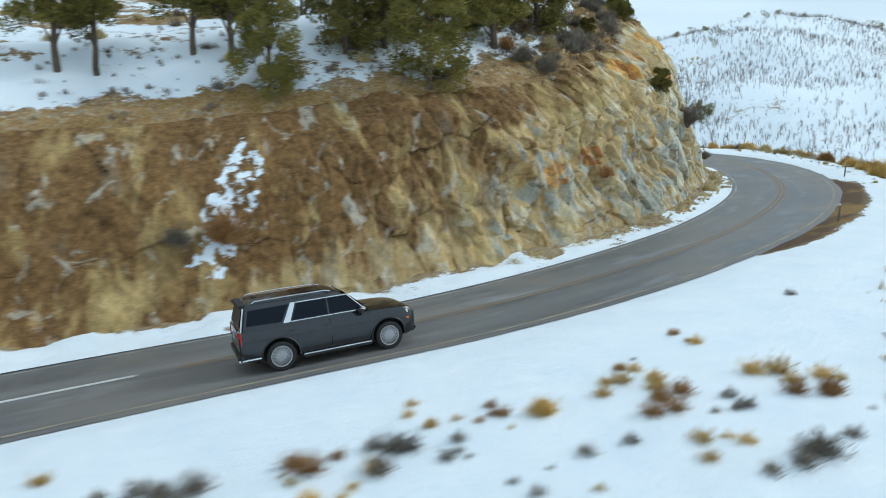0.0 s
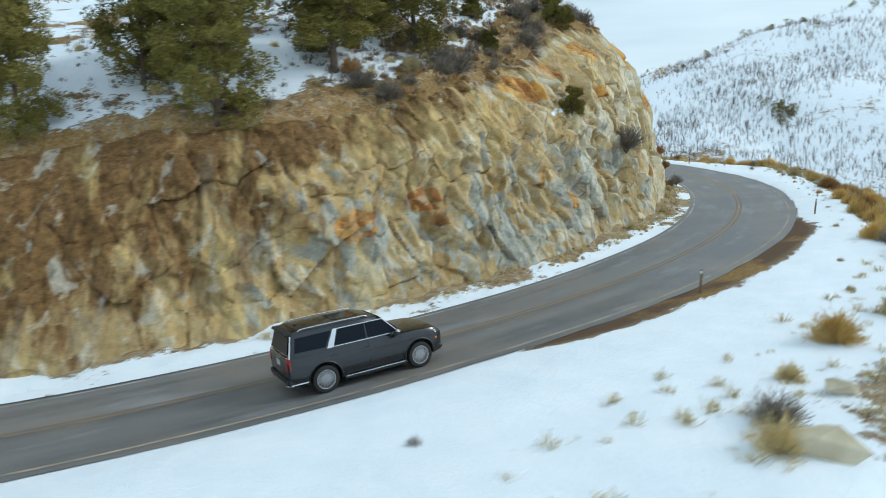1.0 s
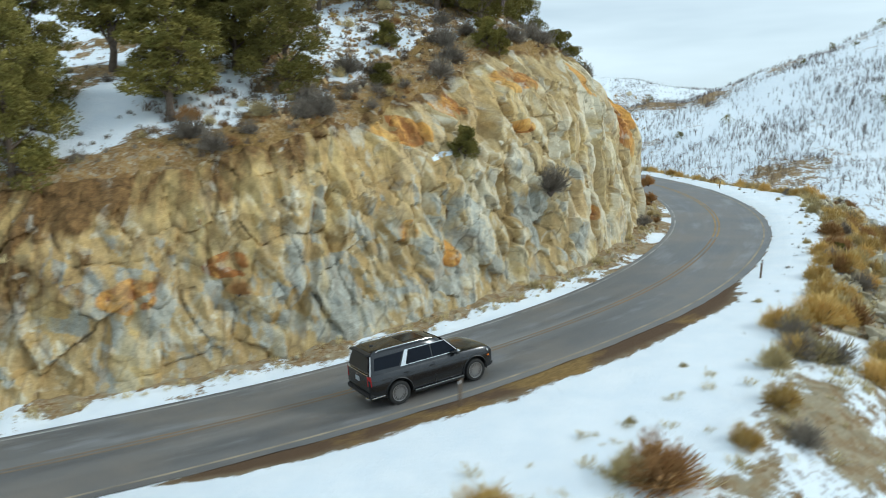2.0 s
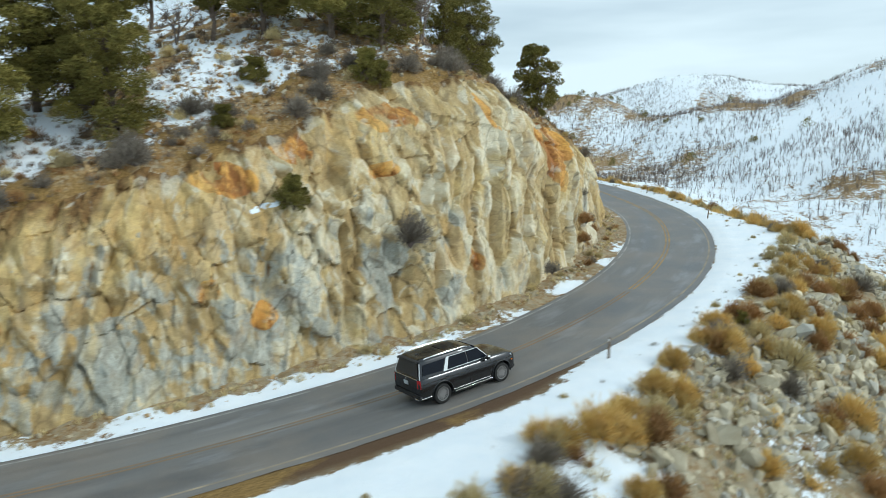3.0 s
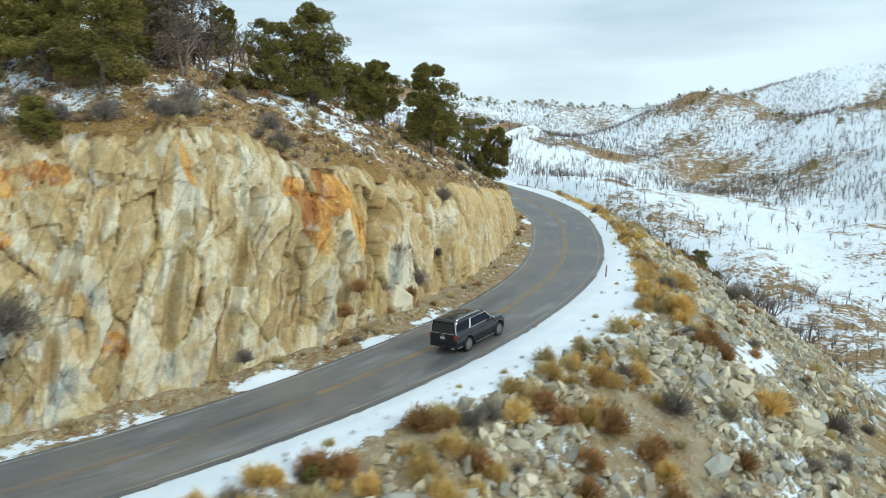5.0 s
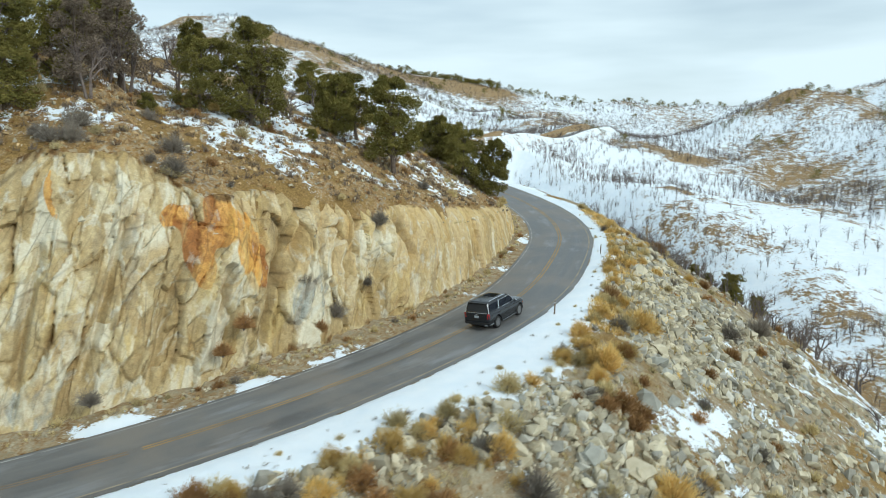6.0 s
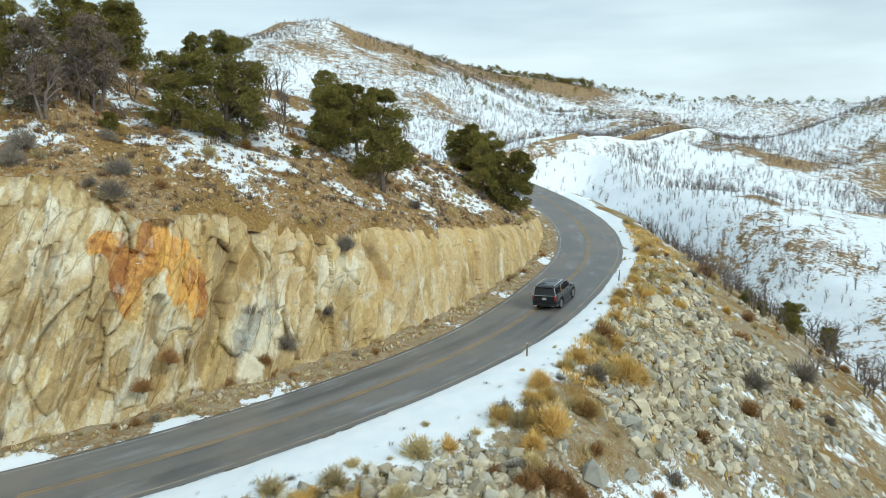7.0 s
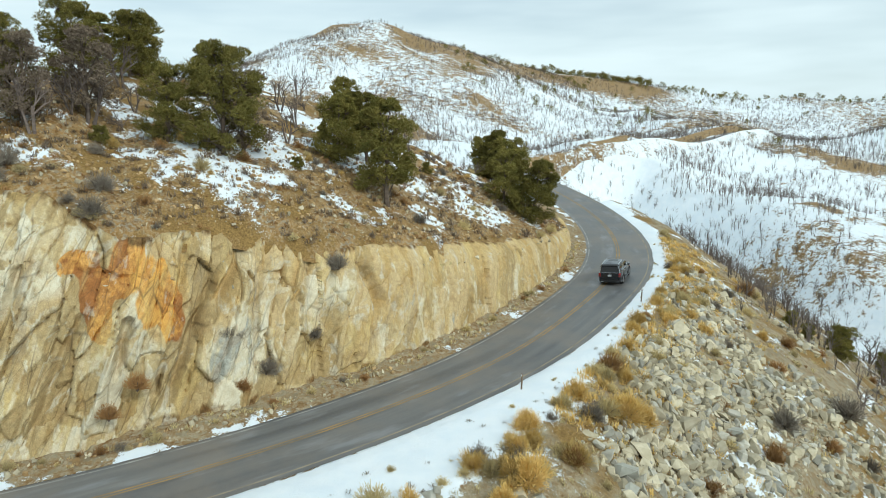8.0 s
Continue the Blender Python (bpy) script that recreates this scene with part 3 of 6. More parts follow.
    # the smooth wall stands proud of the slabs, with an overhang at its end
    out = out - 2.0 * np.clip(1.5 * (1 - np.abs(Sg - 79.2 + 0.35 * (h - 5)) / 0.8), 0, 1) * np.clip((h - 3.6) / 0.3, 0, 1) * np.clip((7.2 - h) / 1.5, 0, 1)
    pad = np.pad(out, 1, mode="edge")
    mean = sum(pad[1 + p:pad.shape[0] - 1 + p, 1 + q:pad.shape[1] - 1 + q] for p in (-1, 0, 1) for q in (-1, 0, 1)) / 9
    out = out + 0.35 * (mean - out)
    for _ in range(3):                                           # worn edges along the fissures
        pad = np.pad(out, 1, mode="edge")
        mean = sum(pad[1 + p:pad.shape[0] - 1 + p, 1 + q:pad.shape[1] - 1 + q] for p in (-1, 0, 1) for q in (-1, 0, 1)) / 9
        out = out + np.clip(3 * fiss, 0, 0.9) * (mean - out)
    out = out * lerp(Sg, [12, 44], [0.66, 1.0])
    d = d + soft * out * np.clip(np.minimum(F + 0.1, 0.3) / 0.3, 0, 1)
    d = np.minimum(d, -4.0)
    h = h + soft * 0.22 * (r2 - 0.5) + 0.9 * fbm(Sg / 2.2, h * 0 + 1, 77, 3) * np.clip(F - 0.6, 0, 1)
    x, y = plan(Sg, d)
    z = grade(Sg) + h - 0.25
    ft = F.clip(0, 1)

    def spot(s0, h0, rs, rh, tilt=0.0):
        u, v = (Sg + wx - s0 - tilt * (h - h0)) / rs, (h + wy - h0) / rh
        return np.clip(1.6 * (1 - (u * u + v * v)), 0, 1)

    tone = 0.5 + 0.75 * (r1 - 0.5) + 0.42 * (r2 - 0.5) + 0.35 * (k1 - 0.5) + 0.30 * (k2 - 0.5) + lerp(Sg, [24, 40], [0.4, 0.15]) * (k3 - 0.5) + 0.6 * rubbly * (k4 - 0.5) + 0.2 * (lerp(Sg, [20, 45], [0, 1]) - 0.7)
    tone = tone + 0.45 * spot(36.3, 5.2, 2.2, 2.6) + 0.4 * spot(69, 3.2, 2.6, 2.6, 0.4) + 0.35 * spot(52.2, 10.0, 0.9, 3.4, 0.3) + 0.35 * spot(76, 6.0, 1.2, 1.8) + 0.3 * spot(56.6, 9, 0.9, 2.8, 0.4) + 0.25 * spot(32, 4.6, 1.5, 1.8)
    # the spot at 67.4 is a slab face's shade, put into the tone
    tone = tone - 0.55 * spot(41.2, 3.6, 1.9, 2.2) - 0.35 * spot(74.0, 6.4, 0.7, 1.7, 0.3) - 0.45 * spot(67.4, 7.3, 0.7, 1.6, 0.3)
    grey = lerp(Sg, [8, 16, 36, 44, 60], [0.1, 0.5, 0.52, 0.36, 0.12]) * np.interp(ft, [0, 0.4, 0.7, 1], [1.1, 1.0, 0.4, 0.2])
    grey = grey + 0.35 * (r1 - 0.5) + 0.35 * (k2 - 0.5) + 0.4 * rubbly * (k4 - 0.5) + 0.3 * spot(25.9, 1.8, 2.6, 1.6) + 0.35 * spot(41.2, 3.6, 1.9, 2.0) + 0.3 * spot(69, 3.4, 2.4, 2.4, 0.4)
    ochre = lerp(Sg, [-60, 10, 40, 60, 75, 90, 128], [0.7, 0.62, 0.38, 0.30, 0.50, 0.66, 0.7]) * np.interp(ft, [0, 0.5, 1], [0.8, 1, 1.2]) + 0.45 * (r1 - 0.5) + 0.3 * (k2 - 0.5) + 0.45 * rubbly * (hash2(np.floor(k4 * 997), 2, 5) - 0.5)
    ochre = ochre + 0.6 * spot(65.2, 6.8, 1.5, 2.8, 0.15) + 0.5 * spot(30, 6.8, 3.0, 2.2) + 0.4 * spot(40.5, 10.6, 2.6, 1.4) + 0.5 * spot(46.6, 4.2, 0.8, 1.6)
    rust = 0.9 * spot(61.2, 7.4, 1.2, 2.8, -0.1) + 0.7 * spot(60.3, 9.3, 1.3, 0.8) + 0.85 * spot(63.0, 9.0, 1.2, 2.0, 0.25) + 0.5 * spot(64.3, 7.4, 1.2, 2.2, 0.2) + 0.5 * spot(65.4, 6.2, 1.1, 2.6)
    rust = rust + 0.85 * spot(32.3, 9.2, 2.0, 1.1, -0.6) + 0.8 * spot(36.9, 10.4, 1.6, 1.2) + 0.75 * spot(42.4, 8.6, 1.3, 0.5) + 0.5 * spot(44.5, 11.4, 3.0, 1.0) + 0.5 * spot(53.3, 11.3, 0.5, 1.6)
    rust = rust + 0.8 * spot(33.6, 2.8, 0.9, 0.6) + 0.6 * spot(47.9, 2.9, 0.9, 0.9) + 0.7 * spot(21.2, 4.3, 1.3, 0.7) + 0.5 * spot(17, 3.6, 1.6, 0.8) + 0.55 * spot(31.0, 4.2, 0.7, 0.9) + 0.5 * spot(13, 6.6, 1.4, 0.7)
    rust = np.minimum(rust, 1.0) * (1.0 + 0.7 * (r2 - 0.5) + 0.8 * (k1 - 0.5) + 0.5 * (r1 - 0.5)) + 0.18 * r1
    soil = lerp(Sg, [-60, 0, 8, 15, 30, 128], [1.0, 0.90, 0.66, 0.44, 0.16, 0.0]) * np.interp(ft, [0, 0.4, 0.75, 1.0], [0.50, 0.88, 1.1, 1.2])
    # the last term tints the fissures the same dark brown
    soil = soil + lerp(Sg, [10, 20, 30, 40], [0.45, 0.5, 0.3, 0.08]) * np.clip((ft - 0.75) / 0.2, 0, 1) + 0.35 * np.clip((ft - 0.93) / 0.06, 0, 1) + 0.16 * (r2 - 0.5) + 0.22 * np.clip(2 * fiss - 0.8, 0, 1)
    soil = soil + lerp(Sg, [55, 65, 128], [0.1, 0.45, 0.5]) * np.clip((0.14 - ft) / 0.08, 0, 1)
    crack = lerp(Sg, [44, 56, 76, 84], [1.0, 1.0, 0.85, 0.35]) * np.clip(soft * 1.1, 0.2, 1) * (1 - 0.7 * np.clip(soil, 0, 1))
    snow = 0.1 + 0.5 * spot(34.4, 7.7, 1.0, 0.35, 1.2) + 0.42 * spot(-0.6, 4.0, 1.4, 3.6, 0.42) + 0.0 * F
    snow = snow + lerp(Sg, [10, 50, 60], [0.22, 0.2, 0.0]) * np.clip((0.07 - ft) / 0.05, 0, 1)
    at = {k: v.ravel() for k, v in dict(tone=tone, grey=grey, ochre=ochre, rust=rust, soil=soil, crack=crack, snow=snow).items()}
    at["sh"] = np.c_[Sg.ravel() + lean.ravel(), h.ravel(), 0 * h.ravel()]
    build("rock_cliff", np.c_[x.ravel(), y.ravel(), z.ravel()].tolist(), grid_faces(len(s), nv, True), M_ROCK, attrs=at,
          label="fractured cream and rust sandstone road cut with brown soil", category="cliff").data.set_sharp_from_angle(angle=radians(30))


cliff()


# ---- hillside above the cut, verges and the valley slope
def sheet(name, s_a, s_b, ds, d_of, nd, z_of, snow_of, grass_of, label, category, flip=False, stony=0.3, mud_of=None):
    s = np.arange(s_a, s_b, ds)
    u = np.linspace(0, 1, nd)
    Sg, U = np.meshgrid(s, u, indexing="ij")
    Dg = d_of(Sg, U)
    x, y = plan(Sg, Dg)
    z = z_of(Sg, Dg)
    return build(name, np.c_[x.ravel(), y.ravel(), z.ravel()].tolist(), grid_faces(len(s), nd, flip), M_GROUND,
                 attrs={"snow": snow_of(Sg, Dg).ravel(), "grass": grass_of(Sg, Dg).ravel(), "stony": np.full(Sg.size, stony),
                        "mud": mud_of(Sg, Dg).ravel() if mud_of else np.zeros(Sg.size)}, label=label, category=category)


def up_snow(s, d):
    e = rim_d(s) - d
    v = lerp(s, [-60, 0, 20, 35, 50, 60, 75, 110], [0.64, 0.64, 0.64, 0.58, 0.48, 0.42, 0.43, 0.47])
    return v + 0.62 * fbm(s / 4.5, d / 2.4, 91, 4) + 0.24 * fbm(s / 1.6, d / 0.9, 93, 3) - lerp(s, [40, 60], [0.55, 0.30]) * np.clip(1 - e / lerp(s, [-60, 8, 18, 60], [0.9, 1.4, 4.0, 3.4]), 0, 1)


sheet("hillside", -58, 150, 0.6, lambda s, u: rim_d(s) + 0.5 + u * (in_d(s) + 4 - rim_d(s) - 0.5), 70,
      lambda s, d: near_land(s, d) - 0.9 * np.clip((d - rim_d(s) + 0.5), 0, 1.5), up_snow,
      lambda s, d: 0.5 + 0 * s, "brown soil hillside with patches of snow above the cut", "hillside", True, 0.34)


def verge_in(s, d):
    return grade(s) - BANK * 3.4 + 0.03 + np.clip(-d - 3.5, 0, 3) * 0.17 + 0.25 * fbm(s / 1.3, d / 1.0, 15, 3) * np.clip((-d - 3.5) / 0.6, 0, 1)


sheet("inner_verge", -58, 150, 0.3, lambda s, u: -3.3 - u * 3.2, 12, verge_in,
      lambda s, d: lerp(s, [-60, 30, 48, 56, 64, 72, 150], [0.92, 0.78, 0.62, 0.46, 0.40, 0.30, 0.42]) + 0.6 * fbm(s / 2.4, d / 1.2, 17, 3) - 0.6 * np.clip(-d - lerp(s, [14, 22, 46, 54], [4.3, 4.0, 4.0, 4.3]) + 0.8 * fbm(s / 2.5, d * 0, 37, 3), 0, 1),
      lambda s, d: 0.3 + 0 * s, "strip of old snow and fallen stones beside the road", "verge", True, 0.5)


def out_snow(s, d):
    e = d - edge_d(s)
    v = 0.98 - 0.62 * np.clip((e + 0.9) / 1.6, 0, 1) * lerp(s, [-60, 14, 34, 44], [0.3, 0.35, 0.8, 1.0])
    v = v + 0.42 * fbm(s / 3, d / 3, 45, 3) * np.clip(e + 1.5, 0, 1) + 0.03 + 0.30 * np.clip((e - 18) / 8, 0, 1)
    bare = np.clip(1.3 - ((s - 20.8) / 4.2) ** 2 - ((d - 12.6) / 2.4) ** 2, 0, 1)
    v = v - 0.16 * np.clip((s - 104) / 14, 0, 1) * np.clip((d - 10) / 4, 0, 1)
    return v - 0.9 * np.clip(mud_strip(s, d) * 1.6, 0, 1) - 0.26 * bare


def mud_strip(s, d):
    """Thawed, muddy edge of the asphalt."""
    return np.clip(1 - np.abs(d - 3.7) / lerp(s, [16, 21, 30, 46, 52], [0.1, 1.6, 1.9, 1.5, 0.1]), 0, 1) * lerp(s, [17, 20, 40, 46], [0, 1, 1, 0]) + 0.35 * np.clip(1 - np.abs(d - 3.45) / 0.5, 0, 1) * lerp(s, [40, 46, 112, 120], [0, 1, 1, 0])


sheet("valley_slope", -58, 150, 0.4, lambda s, u: 3.3 + (OUT_D - 4 - 3.3) * u ** 1.35, 90,
      lambda s, d: near_land(s, d) + 0.02 - 0.14 * np.clip(3.7 - d, 0, 1), out_snow,
      lambda s, d: 0.42 + 0.5 * fbm(s / 4, d / 4, 58, 3), "snowy shoulder falling away into a stony slope", "slope", False, 0.56, lambda s, d: np.clip(2.2 * mud_strip(s, d) - 0.3, 0, 1))

# ---------------------------------------------------------------- road markings
for name, d, w, a, b, mat, label in (
        ("edge_line", 3.02, 0.12, S0, S1, M_MUDLINE, "worn edge line stained by mud"), ("edge_line", -3.02, 0.12, S0, S1, M_WHITE, "worn white edge line"),
        *(("centre_line", d, 0.13, 56, S1, M_YELLOW, "faded yellow centre line") for d in (-0.13, 0.13)),
        *(("centre_line", d, 0.13, -3, 56, M_YELLOW_WORN, "worn-away yellow centre line") for d in (-0.13, 0.13)),
        # added pale streak: a snow and salt reflection put into colour
        ("centre_line", 0.0, 0.20, -10.5, -3.6, M_PALE_STREAK, "pale reflection streak painted along the road's middle")):
    ribbon(name, a, b, d - w / 2, d + w / 2, 0.006, mat, label, "road marking")

# ---------------------------------------------------------------- the car
def empty(name, m, label="", category="", group=""):
    ob = new(name)
    ob.empty_display_size = 0.2
    ob.matrix_basis = m
    return tagged(ob, label, category, group)


def part(name, bm, material, parent, label="", smooth=True, angle=35, kind=""):
    """Links a bmesh as one mesh under a thing or a part."""
    bmesh.ops.recalc_face_normals(bm, faces=bm.faces)
    me = bpy.data.meshes.new(name)
    bm.to_mesh(me)
    bm.free()
    for m in material if isinstance(material, list) else [material]:
        me.materials.append(m)
    if smooth:
        me.polygons.foreach_set("use_smooth", [True] * len(me.polygons))
        me.set_sharp_from_angle(angle=radians(angle))
    ob = new(name, me)
    ob.parent = parent
    return tagged(ob, label, kind=kind)


def loft(rings, cap=True):
    bm = bmesh.new()
    rows = [[bm.verts.new(p) for p in r] for r in rings]
    for a, b in zip(rows, rows[1:]):
        for i in range(len(a)):
            j = (i + 1) % len(a)
            bm.faces.new((a[i], a[j], b[j], b[i]))
    if cap:
        bm.faces.new(rows[0][::-1])
        bm.faces.new(rows[-1])
    return bm


def slab(points, push, bevel=0.0):
    """A plate: the outline, pushed along a vector."""
    bm = bmesh.new()
    a = [bm.verts.new(p) for p in points]
    b = [bm.verts.new(Vector(p) + Vector(push)) for p in points]
    bm.faces.new(a[::-1])
    bm.faces.new(b)
    for i in range(len(a)):
        j = (i + 1) % len(a)
        bm.faces.new((a[i], a[j], b[j], b[i]))
    if bevel:
        bmesh.ops.bevel(bm, geom=bm.edges[:], offset=bevel, segments=1, affect="EDGES")
    return bm


def block(x0, x1, y0, y1, z0, z1, bevel=0.02):
    bm = bmesh.new()
    bmesh.ops.create_cube(bm, size=1.0, matrix=Matrix.Translation(((x0 + x1) / 2, (y0 + y1) / 2, (z0 + z1) / 2)) @ Matrix.Diagonal((x1 - x0, y1 - y0, z1 - z0, 1)))
    bmesh.ops.bevel(bm, geom=bm.edges[:], offset=bevel, segments=2, affect="EDGES")
    return bm


def tube_bm(points, radius, sides=8):
    rings = []
    for i, p in enumerate(points):
        a, b = Vector(points[max(i - 1, 0)]), Vector(points[min(i + 1, len(points) - 1)])
        q = (b - a).to_track_quat("Z", "Y")
        r = radius[i] if isinstance(radius, (list, tuple)) else radius
        rings.append([Vector(p) + q @ Vector((math.cos(k * math.tau / sides) * r, math.sin(k * math.tau / sides) * r, 0)) for k in range(sides)])
    return loft(rings)


AXLES, WHEEL_R = (1.535, -1.535), 0.405


def side_y(z):
    return 0.965 - (z - 1.18) * 0.235


def build_car():
    thing = empty("suv", Matrix(), "dark grey metallic full-size SUV with tinted windows and chrome trim, driving", "car")
    # lower body: cross-sections from tail to nose
    st = [(-2.88, 0.86, 0.52, 1.16), (-2.84, 0.93, 0.42, 1.20), (-2.70, 0.975, 0.36, 1.22), (-2.3, 1.0, 0.32, 1.22), (-2.1, 1.0, 0.31, 1.22), (-1.85, 1.0, 0.31, 1.22), (-1.535, 1.0, 0.31, 1.215), (-1.2, 1.0, 0.30, 1.21), (-0.98, 1.0, 0.30, 1.21), (-0.5, 1.0, 0.30, 1.205), (0.2, 1.0, 0.30, 1.20),
          (0.7, 1.0, 0.30, 1.20), (0.97, 1.0, 0.30, 1.205), (1.2, 1.0, 0.30, 1.205), (1.535, 0.995, 0.30, 1.195), (1.85, 0.985, 0.31, 1.18), (2.08, 0.97, 0.31, 1.16), (2.32, 0.93, 0.33, 1.12), (2.44, 0.87, 0.38, 1.05), (2.5, 0.80, 0.45, 0.95)]
    rings = []
    for x, k, zb, zt in st:
        half = [(0.86 * k, zb), (0.975 * k, zb + 0.06), (1.005 * k, 0.58), (1.03 * k, 0.80), (1.025 * k, 0.98), (1.0 * k, zt - 0.09), (0.955 * k, zt - 0.015), (0.84 * k, zt + 0.012), (0.4 * k, zt + 0.035)]
        rings.append([(x, -y, z) for y, z in half] + [(x, y, z) for y, z in reversed(half)])
    body = part("body", loft(rings), [M_PAINT, M_BLACK], thing)
    cut = bmesh.new()
    for ax in AXLES:
        for sy in (-1, 1):
            bmesh.ops.create_cone(cut, cap_ends=True, segments=40, radius1=0.50, radius2=0.50, depth=0.62, matrix=Matrix.Translation((ax, sy * 1.0, 0.415)) @ Matrix.Rotation(math.pi / 2, 4, "X"))
    cme = bpy.data.meshes.new("arch_cut")
    cut.to_mesh(cme)
    cut.free()
    cutter = new("arch_cut", cme)
    mod = body.modifiers.new("arches", "BOOLEAN")
    mod.operation, mod.object, mod.solver = "DIFFERENCE", cutter, "EXACT"
    deps = bpy.context.evaluated_depsgraph_get()
    me = bpy.data.meshes.new_from_object(body.evaluated_get(deps))
    body.modifiers.clear()
    body.data = me
    bpy.data.objects.remove(cutter)
    for p in me.polygons:
        c = p.center
        if any(math.hypot(c.x - ax, c.z - 0.415) < 0.499 for ax in AXLES) and abs(c.y) > 0.6:
            p.material_index = 1
    me.polygons.foreach_set("use_smooth", [True] * len(me.polygons))
    me.set_sharp_from_angle(angle=radians(24))

    # cabin and roof
    def ring(z, xf, xr, y, r):
        pts = [(xf, -y * 0.55), (xf - 0.06, -y * 0.80), (xf - 0.30, -y * 0.97), (xf - 0.8, -y), (xr + 0.5, -y * 0.985), (xr + r, -y * 0.95), (xr + 0.03, -y * 0.86), (xr, -y * 0.6)]
        return [(a, b, z) for a, b in pts] + [(a, -b, z) for a, b in reversed(pts)]
    part("cabin", loft([ring(1.16, 1.10, -2.84, 0.965, 0.12), ring(1.24, 1.02, -2.83, 0.95, 0.12), ring(1.78, 0.42, -2.68, 0.822, 0.14),
                        ring(1.86, 0.26, -2.62, 0.785, 0.18)]), M_PAINT, thing)
    part("roof", loft([ring(1.862, 0.26, -2.62, 0.785, 0.18), ring(1.905, 0.12, -2.52, 0.72, 0.2), ring(1.93, -0.1, -2.3, 0.52, 0.2)]), M_PAINT, thing)
    part("sunroof", slab([(-0.15, -0.42, 1.932), (-0.15, 0.42, 1.932), (-0.95, 0.42, 1.934), (-0.95, -0.42, 1.934)], (0, 0, 0.006)), M_GLASS, thing, "dark glass sunroof", angle=20)
    for sy in (-1, 1):
        def side(pts, lift, thick):
            return slab([(x, sy * (side_y(z) + lift), z) for x, z in pts], (0, sy * thick, 0))
        part("side_window", side([(0.84, 1.31), (-0.10, 1.31), (-0.10, 1.745), (0.36, 1.745), (0.46, 1.70)], 0.002, 0.012), M_GLASS, thing, "tinted front side window")
        part("side_window", side([(-0.16, 1.31), (-1.15, 1.31), (-0.96, 1.745), (-0.16, 1.745)], 0.002, 0.012), M_GLASS, thing, "tinted rear door window")
        part("side_window", side([(-1.43, 1.32), (-2.65, 1.345), (-2.56, 1.735), (-1.19, 1.745)], 0.002, 0.012), M_GLASS, thing, "tinted rear quarter window")
        part("chrome_pillar", side([(-1.20, 1.275), (-1.39, 1.275), (-1.13, 1.78), (-1.0, 1.78)], 0.004, 0.016), M_CHROME, thing, "chrome slanted pillar trim")
        part("belt_trim", side([(0.91, 1.280), (-1.22, 1.280), (-1.22, 1.300), (0.87, 1.300)], 0.004, 0.016), M_CHROME, thing, "chrome belt moulding")
        part("window_trim", side([(0.90, 1.30), (0.87, 1.30), (0.43, 1.752), (-1.0, 1.757), (-1.0, 1.778), (0.45, 1.773)], 0.004, 0.014), M_CHROME, thing, "chrome window surround")
        part("roof_rail", tube_bm([(0.02, sy * 0.715, 1.90), (-0.12, sy * 0.725, 1.938), (-1.2, sy * 0.735, 1.948), (-2.1, sy * 0.725, 1.935), (-2.32, sy * 0.715, 1.885)], 0.019, 6), M_CHROME, thing, "satin silver roof rail")
        part("side_step", block(-0.98, 1.0, sy * 0.99 - 0.07, sy * 0.99 + 0.07, 0.27, 0.34, 0.02), M_BLACK, thing)
        part("step_trim", block(-0.95, 0.98, sy * 1.045 - 0.02, sy * 1.045 + 0.02, 0.345, 0.372, 0.006), M_CHROME, thing, "chrome lower side moulding")
        for x in (-0.10, -1.12):
            part("door_handle", block(x - 0.20, x, sy * 1.03 - 0.02, sy * 1.03 + 0.025, 1.035, 1.07, 0.012), M_PAINT, thing)
        part("door_gap", slab([(-0.13, sy * 1.029, 0.42), (-0.118, sy * 1.029, 0.42), (-0.118, sy * 1.004, 1.20), (-0.13, sy * 1.004, 1.20)], (0, sy * 0.004, 0)), M_BLACK, thing)
        part("door_gap", slab([(0.96, sy * 1.029, 0.50), (0.972, sy * 1.029, 0.50), (0.99, sy * 1.0, 1.20), (0.978, sy * 1.0, 1.20)], (0, sy * 0.004, 0)), M_BLACK, thing)
        mirror = part("mirror", block(0.66, 0.86, sy * 1.12 - 0.10, sy * 1.12 + 0.10, 1.22, 1.39, 0.05), M_BLACK, thing, "black door mirror")
        part("mirror_cap", block(0.70, 0.875, sy * 1.13 - 0.09, sy * 1.13 + 0.09, 1.29, 1.402, 0.045), M_CHROME, mirror, "chrome mirror cap")
        part("mirror_arm", tube_bm([(0.76, sy * 0.95, 1.22), (0.76, sy * 1.06, 1.27)], 0.035, 6), M_BLACK, mirror)
        part("tail_light", slab([(-2.875, sy * 0.80, 0.86), (-2.80, sy * 0.965, 0.86), (-2.80, sy * 0.955, 1.19), (-2.865, sy * 0.80, 1.19)], (-0.025, sy * 0.02, 0)), M_RED, thing, "red tail lamp")
        part("tail_blade", slab([(-2.81, sy * 0.885, 1.20), (-2.79, sy * 0.915, 1.20), (-2.655, sy * 0.775, 1.80), (-2.67, sy * 0.75, 1.80)], (-0.02, sy * 0.012, 0)), M_LAMP, thing, "thin clear vertical lamp blade")
        part("headlight", slab([(2.36, sy * 0.84, 0.98), (2.20, sy * 0.965, 0.98), (2.16, sy * 0.955, 1.07), (2.34, sy * 0.82, 1.07)], (0.03, sy * 0.02, 0.0)), M_LAMP, thing, "clear headlamp")
